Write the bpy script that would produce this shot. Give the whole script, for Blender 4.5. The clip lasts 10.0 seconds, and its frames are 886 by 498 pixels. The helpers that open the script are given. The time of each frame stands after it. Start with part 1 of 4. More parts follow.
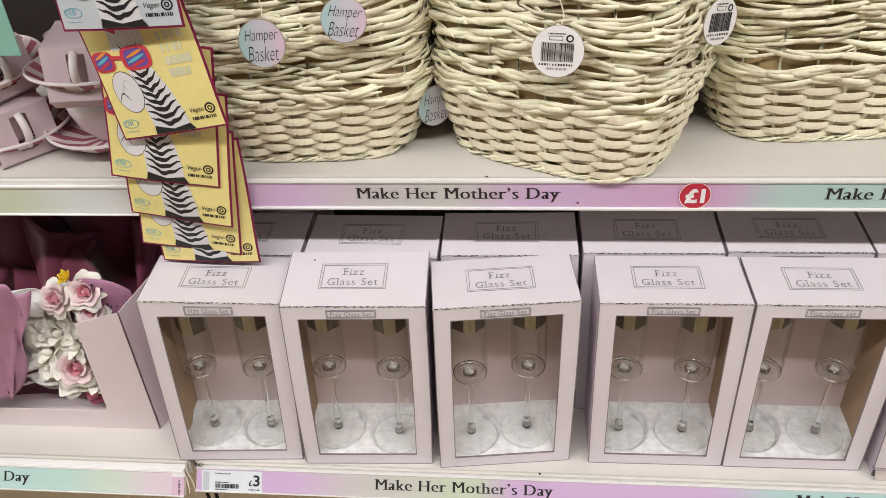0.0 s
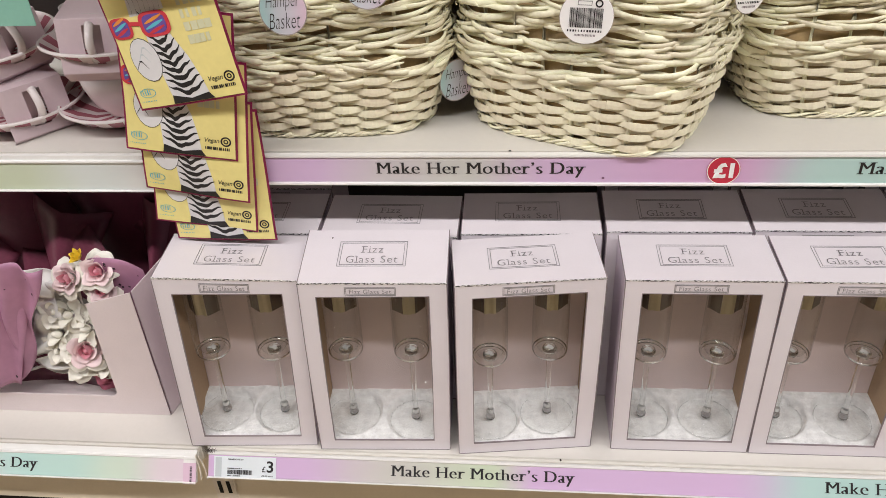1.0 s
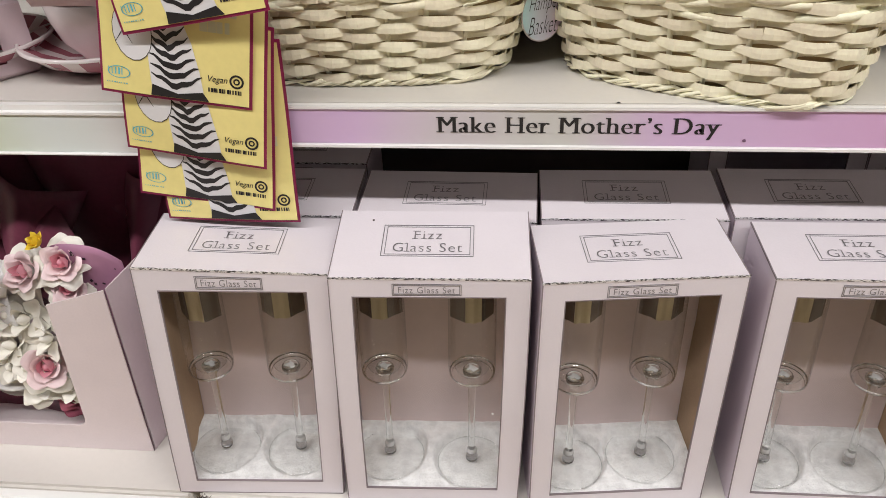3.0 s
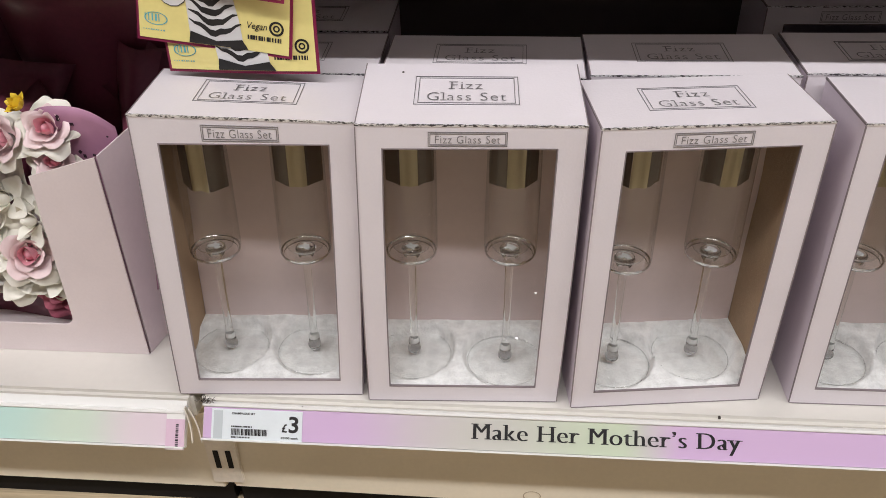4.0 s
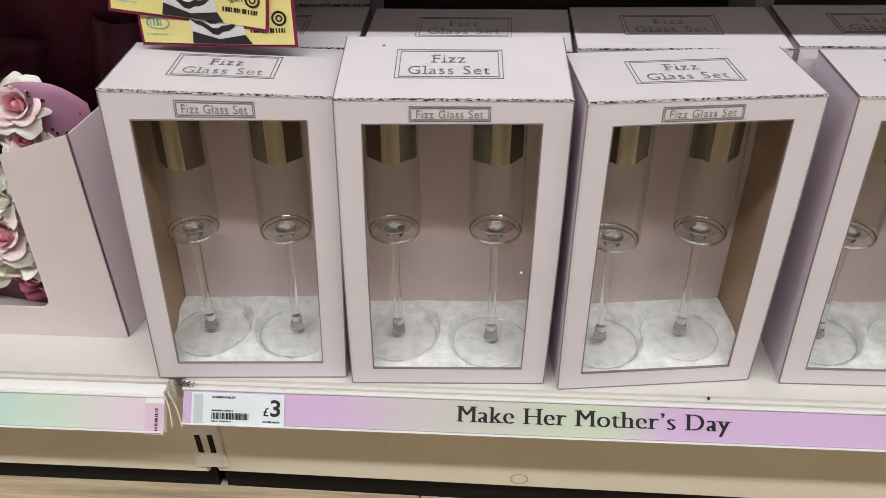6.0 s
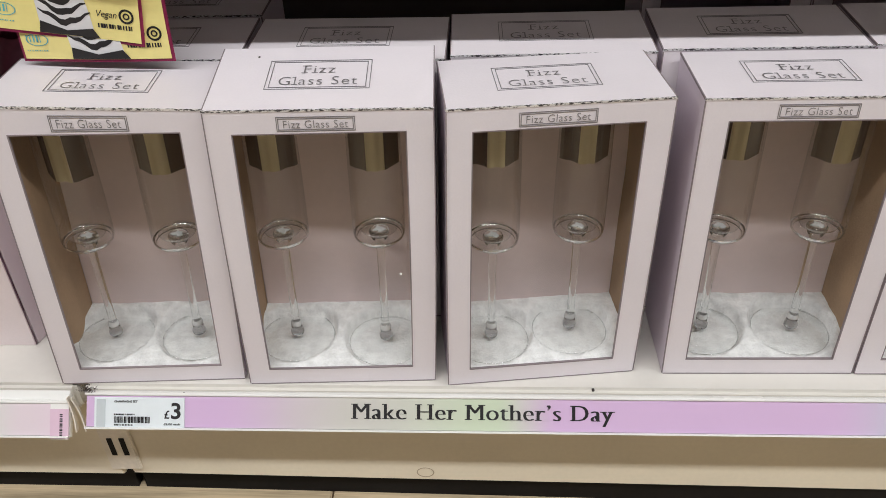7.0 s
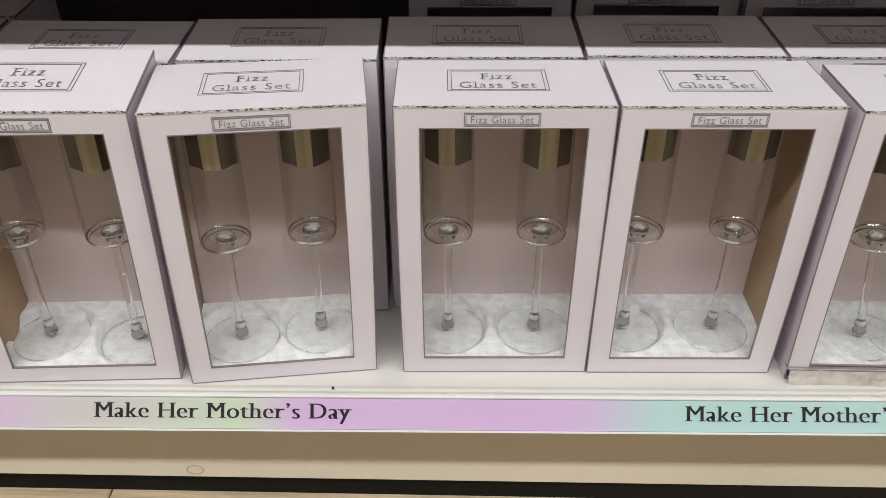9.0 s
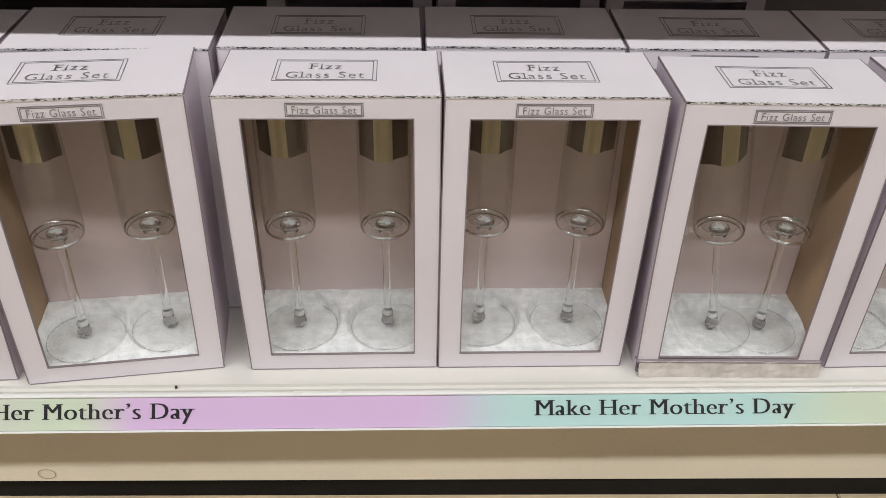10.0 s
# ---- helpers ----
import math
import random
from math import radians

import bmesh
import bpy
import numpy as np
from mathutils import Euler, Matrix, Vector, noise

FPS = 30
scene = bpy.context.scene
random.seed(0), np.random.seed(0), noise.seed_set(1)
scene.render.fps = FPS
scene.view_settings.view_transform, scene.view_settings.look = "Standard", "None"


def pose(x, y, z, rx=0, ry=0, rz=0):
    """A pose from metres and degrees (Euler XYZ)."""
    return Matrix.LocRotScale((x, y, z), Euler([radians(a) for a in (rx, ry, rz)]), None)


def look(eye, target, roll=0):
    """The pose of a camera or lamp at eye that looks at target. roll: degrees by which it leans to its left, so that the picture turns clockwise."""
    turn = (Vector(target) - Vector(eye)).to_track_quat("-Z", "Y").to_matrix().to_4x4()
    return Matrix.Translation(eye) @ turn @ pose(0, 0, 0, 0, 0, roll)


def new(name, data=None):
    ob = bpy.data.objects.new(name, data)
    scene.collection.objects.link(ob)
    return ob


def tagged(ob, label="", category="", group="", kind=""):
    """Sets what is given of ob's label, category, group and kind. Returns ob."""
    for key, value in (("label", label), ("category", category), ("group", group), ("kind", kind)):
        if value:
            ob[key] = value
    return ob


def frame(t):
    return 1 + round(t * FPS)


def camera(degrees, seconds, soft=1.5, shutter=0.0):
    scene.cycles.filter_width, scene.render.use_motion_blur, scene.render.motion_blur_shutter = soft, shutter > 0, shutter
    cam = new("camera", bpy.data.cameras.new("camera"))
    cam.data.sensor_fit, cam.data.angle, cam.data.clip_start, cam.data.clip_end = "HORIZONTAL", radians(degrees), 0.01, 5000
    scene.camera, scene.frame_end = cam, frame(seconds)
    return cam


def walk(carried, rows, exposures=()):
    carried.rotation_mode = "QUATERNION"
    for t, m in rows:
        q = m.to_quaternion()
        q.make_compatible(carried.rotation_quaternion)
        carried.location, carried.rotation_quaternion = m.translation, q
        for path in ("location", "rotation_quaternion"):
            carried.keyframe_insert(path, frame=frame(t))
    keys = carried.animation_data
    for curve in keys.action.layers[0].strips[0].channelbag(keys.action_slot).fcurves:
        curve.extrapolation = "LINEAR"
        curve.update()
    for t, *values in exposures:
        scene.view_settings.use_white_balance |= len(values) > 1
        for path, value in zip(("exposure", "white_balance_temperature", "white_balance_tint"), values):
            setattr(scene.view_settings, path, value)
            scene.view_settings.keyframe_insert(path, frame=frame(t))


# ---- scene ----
cam = camera(56.9, 10.0, soft=0.6)
PATH = [
    (0, (0.049, -0.002, 1.019), (-0.155, 1.615, -0.141), -3.7),
    (0.5, (0.039, -0.008, 1.002), (-0.163, 1.61, -0.156), -3.6),
    (1, (0.025, -0.01, 0.976), (-0.182, 1.624, -0.159), -3.5),
    (1.5, (0.007, -0.005, 0.936), (-0.192, 1.652, -0.166), -3.3),
    (2, (-0.019, 0.023, 0.893), (-0.222, 1.698, -0.182), -3.1),
    (2.2, (-0.031, 0.039, 0.886), (-0.235, 1.713, -0.19), -3.1),
    (3.3, (-0.086, 0.17, 0.781), (-0.273, 1.841, -0.302), -2.0),
    (3.5, (-0.099, 0.167, 0.753), (-0.278, 1.837, -0.333), -1.9),
    (4, (-0.116, 0.159, 0.689), (-0.271, 1.825, -0.407), -1.4),
    (4.5, (-0.12, 0.155, 0.658), (-0.276, 1.826, -0.431), -1.2),
    (5, (-0.119, 0.159, 0.668), (-0.271, 1.819, -0.436), -1.1),
    (6.3, (-0.099, 0.172, 0.682), (-0.227, 1.813, -0.454), -1.6),
    (6.5, (-0.081, 0.172, 0.687), (-0.207, 1.81, -0.453), -2.0),
    (7, (-0.025, 0.162, 0.693), (-0.13, 1.8, -0.451), -2.1),
    (7.5, (0.031, 0.157, 0.701), (-0.052, 1.795, -0.444), -1.6),
    (8, (0.076, 0.148, 0.701), (0.012, 1.787, -0.444), -1.2),
    (8.5, (0.119, 0.148, 0.702), (0.082, 1.787, -0.443), -0.5),
    (9, (0.17, 0.154, 0.701), (0.154, 1.793, -0.444), 0.0),
    (9.5, (0.222, 0.155, 0.693), (0.246, 1.797, -0.448), 0.7),
    (10, (0.27, 0.159, 0.691), (0.348, 1.798, -0.452), 1.5),
]
walk(cam, [(t, look(eye, target, roll)) for t, eye, target, roll in PATH],
     [(0, 0.06, 6650, 14), (2, 0.06, 6660, 14), (4.5, 0.0, 6500, 13), (6.5, 0.0, 6450, 10), (10, 0.04, 6430, 10)])

# ---- light ----
world = bpy.data.worlds.new("world")
scene.world = world
world.use_nodes = True
world.node_tree.nodes["Background"].inputs[0].default_value = (0.9, 0.95, 1.0, 1)
world.node_tree.nodes["Background"].inputs[1].default_value = 0.02


def ceiling_lamp(x, y, watts, length=3.6, width=0.15, colour=(0.98, 0.97, 0.97)):
    d = bpy.data.lights.new("ceiling_lamp", "AREA")
    d.shape, d.size, d.size_y, d.energy, d.color = "RECTANGLE", length, width, watts, colour
    ob = new("ceiling_lamp", d)
    ob.matrix_world = pose(x, y, 2.93)
    return tagged(ob, "unseen long white ceiling tube light above the shop", "lamp", "ceiling lamps")


for lx in (-3.7, 0.1, 3.9):
    ceiling_lamp(lx, -0.79, 82)
    # Two unseen rows farther back, added as weak fill
    ceiling_lamp(lx, -3.2, 24)
    ceiling_lamp(lx, -5.4, 24)


# ---- materials ----
def lin(r, g, b):
    return tuple(((c / 255 + 0.055) / 1.055) ** 2.4 if c > 10 else c / 255 / 12.92 for c in (r, g, b)) + (1,)


def material(name, colour, rough=0.5, metal=0.0, vary=0.06, scale=14.0, bump=0.0, bump_scale=200.0, stretch=(1, 1, 1), spec=0.5, dark=None):
    """A surface with blotches and fine grain round one base colour; stretch draws the grain out along an axis."""
    m = bpy.data.materials.new(name)
    m.use_nodes = True
    nt = m.node_tree
    p = nt.nodes["Principled BSDF"]
    p.inputs["Metallic"].default_value = metal
    p.inputs["Specular IOR Level"].default_value = spec
    tc = nt.nodes.new("ShaderNodeTexCoord")
    mp = nt.nodes.new("ShaderNodeMapping")
    mp.inputs["Scale"].default_value = stretch
    nt.links.new(tc.outputs["Object"], mp.inputs[0])
    big, fine = nt.nodes.new("ShaderNodeTexNoise"), nt.nodes.new("ShaderNodeTexNoise")
    big.inputs["Scale"].default_value, big.inputs["Detail"].default_value = scale, 4
    fine.inputs["Scale"].default_value, fine.inputs["Detail"].default_value = bump_scale, 3
    nt.links.new(mp.outputs[0], big.inputs["Vector"])
    nt.links.new(mp.outputs[0], fine.inputs["Vector"])
    add = nt.nodes.new("ShaderNodeMath")
    add.operation = "MULTIPLY_ADD"
    nt.links.new(fine.outputs["Fac"], add.inputs[0])
    add.inputs[1].default_value = 0.35
    nt.links.new(big.outputs["Fac"], add.inputs[2])
    info = nt.nodes.new("ShaderNodeObjectInfo")
    add2 = nt.nodes.new("ShaderNodeMath")
    add2.operation = "MULTIPLY_ADD"
    nt.links.new(info.outputs["Random"], add2.inputs[0])
    add2.inputs[1].default_value = 0.25
    nt.links.new(add.outputs[0], add2.inputs[2])
    ramp = nt.nodes.new("ShaderNodeValToRGB")
    e = ramp.color_ramp.elements
    e[0].position, e[1].position = 0.45, 1.05
    low = dark or tuple(c * (1 - 2 * vary) for c in colour[:3]) + (1,)
    e[0].color, e[1].color = low, tuple(min(1, c * (1 + vary)) for c in colour[:3]) + (1,)
    nt.links.new(add2.outputs[0], ramp.inputs[0])
    nt.links.new(ramp.outputs[0], p.inputs["Base Color"])
    rr = nt.nodes.new("ShaderNodeMapRange")
    rr.inputs["To Min"].default_value, rr.inputs["To Max"].default_value = max(0.02, rough - 0.08), min(1, rough + 0.08)
    nt.links.new(big.outputs["Fac"], rr.inputs["Value"])
    nt.links.new(rr.outputs[0], p.inputs["Roughness"])
    if bump:
        b = nt.nodes.new("ShaderNodeBump")
        b.inputs["Strength"].default_value, b.inputs["Distance"].default_value = bump, 0.001
        nt.links.new(fine.outputs["Fac"], b.inputs["Height"])
        nt.links.new(b.outputs[0], p.inputs["Normal"])
    return m


def ramp_material(name, stops, rough=0.28, wander=0.05):
    """Printed pastel fade along x: stops of (metres, colour)."""
    m = bpy.data.materials.new(name)
    m.use_nodes = True
    nt = m.node_tree
    p = nt.nodes["Principled BSDF"]
    p.inputs["Roughness"].default_value = rough
    tc, sx = nt.nodes.new("ShaderNodeTexCoord"), nt.nodes.new("ShaderNodeSeparateXYZ")
    nt.links.new(tc.outputs["Object"], sx.inputs[0])
    mr = nt.nodes.new("ShaderNodeMapRange")
    x0, x1 = stops[0][0], stops[-1][0]
    mr.inputs["From Min"].default_value, mr.inputs["From Max"].default_value = x0, x1
    no = nt.nodes.new("ShaderNodeTexNoise")
    no.inputs["Scale"].default_value = 9
    nt.links.new(tc.outputs["Object"], no.inputs["Vector"])
    ma = nt.nodes.new("ShaderNodeMath")
    ma.operation = "MULTIPLY_ADD"
    nt.links.new(no.outputs["Fac"], ma.inputs[0])
    ma.inputs[1].default_value = wander
    off = nt.nodes.new("ShaderNodeMath")
    off.operation, off.inputs[1].default_value = "SUBTRACT", 0.5 * wander
    nt.links.new(sx.outputs[0], off.inputs[0])
    nt.links.new(off.outputs[0], ma.inputs[2])
    nt.links.new(ma.outputs[0], mr.inputs["Value"])
    r = nt.nodes.new("ShaderNodeValToRGB")
    r.color_ramp.interpolation = "EASE"
    els = r.color_ramp.elements
    for n, (x, c) in enumerate(stops):
        el = els[0] if n == 0 else els[-1] if n == len(stops) - 1 else els.new((x - x0) / (x1 - x0))
        el.position, el.color = (x - x0) / (x1 - x0), lin(*c)
    nt.links.new(mr.outputs[0], r.inputs[0])
    nt.links.new(r.outputs[0], p.inputs["Base Color"])
    return m


def glass_material(name, tint=(1, 1, 1, 1), ior=1.48):
    m = bpy.data.materials.new(name)
    m.use_nodes = True
    p = m.node_tree.nodes["Principled BSDF"]
    p.inputs["Base Color"].default_value = tint
    p.inputs["Roughness"].default_value = 0.015
    p.inputs["IOR"].default_value = ior
    p.inputs["Transmission Weight"].default_value = 1.0
    return m


def film_material(name, edge=0.35, floor_gloss=0.02, tint=(0.97, 0.97, 0.97, 1), rough=0.12, wave=0.25):
    """Clear thin plastic: mostly see-through, with a faint shine that grows at a slant."""
    m = bpy.data.materials.new(name)
    m.use_nodes = True
    nt = m.node_tree
    nt.nodes.remove(nt.nodes["Principled BSDF"])
    out = nt.nodes["Material Output"]
    tr, gl, mix, fr = (nt.nodes.new("ShaderNode" + k) for k in ("BsdfTransparent", "BsdfGlossy", "MixShader", "LayerWeight"))
    tr.inputs[0].default_value = tint
    gl.inputs["Roughness"].default_value = rough
    fr.inputs["Blend"].default_value = 0.5
    no, bp = nt.nodes.new("ShaderNodeTexNoise"), nt.nodes.new("ShaderNodeBump")
    no.inputs["Scale"].default_value = 18
    bp.inputs["Strength"].default_value, bp.inputs["Distance"].default_value = wave, 0.004
    nt.links.new(no.outputs["Fac"], bp.inputs["Height"])
    nt.links.new(bp.outputs[0], gl.inputs["Normal"])
    pw, ma = nt.nodes.new("ShaderNodeMath"), nt.nodes.new("ShaderNodeMath")
    pw.operation, pw.inputs[1].default_value = "POWER", 2.6
    ma.operation, ma.inputs[1].default_value, ma.inputs[2].default_value = "MULTIPLY_ADD", edge, floor_gloss
    nt.links.new(fr.outputs["Facing"], pw.inputs[0])
    nt.links.new(pw.outputs[0], ma.inputs[0])
    nt.links.new(ma.outputs[0], mix.inputs[0])
    nt.links.new(tr.outputs[0], mix.inputs[1])
    nt.links.new(gl.outputs[0], mix.inputs[2])
    nt.links.new(mix.outputs[0], out.inputs[0])
    return m


def sparkle_foil(name):
    """Silver card edge with glints painted as bright sparks and dark breaks."""
    m = material(name, (0.8, 0.8, 0.8, 1), 0.32, 0.45)
    nt = m.node_tree
    no, rp = nt.nodes.new("ShaderNodeTexNoise"), nt.nodes.new("ShaderNodeValToRGB")
    tc, mp = nt.nodes.new("ShaderNodeTexCoord"), nt.nodes.new("ShaderNodeMapping")
    mp.inputs["Scale"].default_value = (1.1, 2.5, 2.5)
    nt.links.new(tc.outputs["Object"], mp.inputs[0])
    nt.links.new(mp.outputs[0], no.inputs["Vector"])
    no.inputs["Scale"].default_value, no.inputs["Detail"].default_value = 380, 5
    e = rp.color_ramp.elements
    e[0].position, e[1].position = 0.43, 0.56
    e[0].color, e[1].color = (0.07, 0.065, 0.07, 1), (0.95, 0.95, 0.96, 1)
    nt.links.new(no.outputs["Fac"], rp.inputs[0])
    nt.links.new(rp.outputs[0], nt.nodes["Principled BSDF"].inputs["Base Color"])
    return m


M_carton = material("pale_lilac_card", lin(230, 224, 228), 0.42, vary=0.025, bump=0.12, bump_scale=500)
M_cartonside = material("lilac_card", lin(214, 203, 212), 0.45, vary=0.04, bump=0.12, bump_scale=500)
M_backliner = material("dusky_lilac_card", lin(228, 212, 210), 0.6, vary=0.05)
M_kraft = material("kraft_card", lin(160, 134, 106), 0.75, vary=0.12, bump=0.3, bump_scale=300)
M_cream = material("cream_tab", lin(204, 193, 154), 0.6, vary=0.06)
M_taupe = material("taupe_wing", lin(96, 82, 72), 0.7, vary=0.1)
M_foil = sparkle_foil("silver_foil")
M_ink = material("grey_foil_ink", (0.25, 0.24, 0.25, 1), 0.4, 0.5, vary=0.15, scale=90)
M_cardedge = material("grey_card_edge", lin(140, 129, 132), 0.6, vary=0.15)
M_foam = material("white_foam", lin(236, 238, 236), 0.7, vary=0.13, scale=110, bump=1.0, bump_scale=420)
M_film = film_material("clear_film")
M_thin = film_material("thin_clear_glass", 0.75, 0.045, (0.985, 0.988, 0.986, 1), 0.02, 0.0)
# Knop of clear glass; the grey tint paints its dark refraction
M_knop = glass_material("refraction_grey_glass", (0.58, 0.58, 0.59, 1))
# White frosted glass: the collar, and the painted reflection in the bowl base
M_frost_glint = material("frosted_glint_glass", lin(226, 228, 226), 0.12, vary=0.10, scale=260)
M_frost_glint.node_tree.nodes["Principled BSDF"].inputs["Transmission Weight"].default_value = 0.25
M_floorglass = film_material("thick_curved_glass", 0.95, 0.16, (0.975, 0.98, 0.978, 1), 0.10, 0.0)
M_glass = glass_material("clear_glass", (0.98, 0.99, 0.985, 1))
M_shelf = material("cream_shelf_paint", lin(217, 214, 206), 0.35, vary=0.03, scale=6, bump=0.05, bump_scale=150)
M_plinth = material("cream_plinth_paint", lin(232, 223, 202), 0.42, vary=0.05, scale=5, bump=0.06)
M_holder = material("white_plastic_holder", lin(240, 240, 236), 0.25, vary=0.02)
M_black = material("black_plastic", (0.010, 0.009, 0.009, 1), 0.6, vary=0.3, spec=0.15)
M_print = material("black_print", (0.018, 0.017, 0.018, 1), 0.45, vary=0.2)
M_white = material("white_paper", lin(244, 243, 240), 0.5, vary=0.02)
M_greyprint = material("grey_print", lin(196, 204, 206), 0.5, vary=0.03)
M_red = material("red_print", lin(196, 44, 66), 0.4, vary=0.04)
M_oak = material("oak_plank", lin(178, 161, 132), 0.5, vary=0.36, scale=9, bump=0.4, bump_scale=70, stretch=(0.5, 10, 10))
M_oakgap = material("oak_joint", lin(112, 92, 68), 0.8, vary=0.15)
M_panel = material("back_panel_paint", lin(84, 76, 76), 0.6, vary=0.08)
M_shopwall = material("shop_wall", lin(160, 158, 156), 0.8, vary=0.03)
# Dark warm tone of unseen surfaces, set to cut and tint bounce light
M_dimbounce = material("dim_bounce_surface", lin(60, 47, 48), 0.8, vary=0.25, scale=3)
M_steel = material("worn_bracket_paint", lin(226, 218, 204), 0.4, vary=0.08, scale=50, bump=0.2)
M_fluff = material("grey_dust", lin(70, 62, 58), 0.95, vary=0.3)

# ---- building helpers ----
def part(name, bm, mat, parent=None, label="", smooth=False):
    """Links a bmesh as one mesh object under a thing or a part."""
    me = bpy.data.meshes.new(name)
    bm.to_mesh(me)
    bm.free()
    me.materials.append(mat)
    if smooth:
        for f in me.polygons:
            f.use_smooth = True
    ob = new(name, me)
    if parent is not None:
        ob.parent = parent
    return tagged(ob, label) if label else ob


def thing(name, label, category, m=None, group="", kind=""):
    ob = new(name)
    ob.empty_display_size = 0.02
    if m is not None:
        ob.matrix_world = m
    return tagged(ob, label, category, group, kind)


def boxm(*boxes, bevel=0.0):
    """A bmesh of boxes (x0, y0, z0, x1, y1, z1)."""
    bm = bmesh.new()
    for x0, y0, z0, x1, y1, z1 in boxes:
        m = Matrix.Translation(((x0 + x1) / 2, (y0 + y1) / 2, (z0 + z1) / 2)) @ Matrix.Diagonal((x1 - x0, y1 - y0, z1 - z0, 1))
        bmesh.ops.create_cube(bm, size=1.0, matrix=m)
    if bevel:
        bmesh.ops.bevel(bm, geom=list(bm.edges), offset=bevel, segments=2, affect="EDGES")
    return bm


def lathe(profile, seg=40):
    """A turned shape from (radius, height) pairs."""
    bm = bmesh.new()
    rings = []
    for r, z in profile:
        if r < 1e-6:
            rings.append([bm.verts.new((0, 0, z))])
        else:
            rings.append([bm.verts.new((r * math.cos(2 * math.pi * k / seg), r * math.sin(2 * math.pi * k / seg), z)) for k in range(seg)])
    for a, b in zip(rings, rings[1:]):
        for k in range(seg):
            q = [a[k % len(a)], a[(k + 1) % seg % len(a)], b[(k + 1) % seg % len(b)], b[k % len(b)]]
            q = list(dict.fromkeys(q))
            if len(q) >= 3:
                bm.faces.new(q)
    bmesh.ops.recalc_face_normals(bm, faces=list(bm.faces))
    return bm


def moved(bm, m):
    bmesh.ops.transform(bm, matrix=m, verts=list(bm.verts))
    return bm


def warped(bm, f):
    for v in bm.verts:
        v.co = Vector(f(v.co.x, v.co.y, v.co.z))
    return bm


def letters(text, width, height, bold=0.0, shear=0.0, spacing=1.0, lines=0.9):
    """Flat lettering in the x-z plane, centred, scaled to width and height."""
    c = bpy.data.curves.new("lettering", "FONT")
    c.body, c.align_x, c.offset, c.shear, c.space_character, c.space_line, c.resolution_u = text, "CENTER", bold, shear, spacing, lines, 3
    ob = bpy.data.objects.new("lettering", c)
    scene.collection.objects.link(ob)
    me = ob.evaluated_get(bpy.context.evaluated_depsgraph_get()).to_mesh()
    bm = bmesh.new()
    bm.from_mesh(me)
    bpy.data.objects.remove(ob)
    bpy.data.curves.remove(c)
    xs, ys = [v.co.x for v in bm.verts], [v.co.y for v in bm.verts]
    cx, cy, kx, ky = (min(xs) + max(xs)) / 2, (min(ys) + max(ys)) / 2, width / (max(xs) - min(xs)), height / (max(ys) - min(ys))
    return warped(bm, lambda x, y, z: ((x - cx) * kx, 0, (y - cy) * ky))


def ring_panel(outer, inner, y0, y1):
    """One flat panel in the x-z plane with a rectangular hole, from y0 to y1."""
    bm = bmesh.new()
    def loop(r, y):
        a, b, c, d = r
        return [bm.verts.new(p) for p in ((a, y, b), (c, y, b), (c, y, d), (a, y, d))]
    of, inf, ob_, inb = loop(outer, y0), loop(inner, y0), loop(outer, y1), loop(inner, y1)
    for k in range(4):
        j = (k + 1) % 4
        for q in ((of[k], of[j], inf[j], inf[k]), (ob_[j], ob_[k], inb[k], inb[j]), (of[j], of[k], ob_[k], ob_[j]), (inf[k], inf[j], inb[j], inb[k])):
            bm.faces.new(q)
    bmesh.ops.recalc_face_normals(bm, faces=list(bm.faces))
    return bm


def extrusion(profile, x0, x1):
    """A closed (y, z) profile drawn out along x."""
    bm = bmesh.new()
    a, b = [bm.verts.new((x0, y, z)) for y, z in profile], [bm.verts.new((x1, y, z)) for y, z in profile]
    bm.faces.new(a)
    bm.faces.new(list(reversed(b)))
    for k in range(len(a)):
        j = (k + 1) % len(a)
        bm.faces.new((a[j], a[k], b[k], b[j]))
    bmesh.ops.recalc_face_normals(bm, faces=list(bm.faces))
    return bm


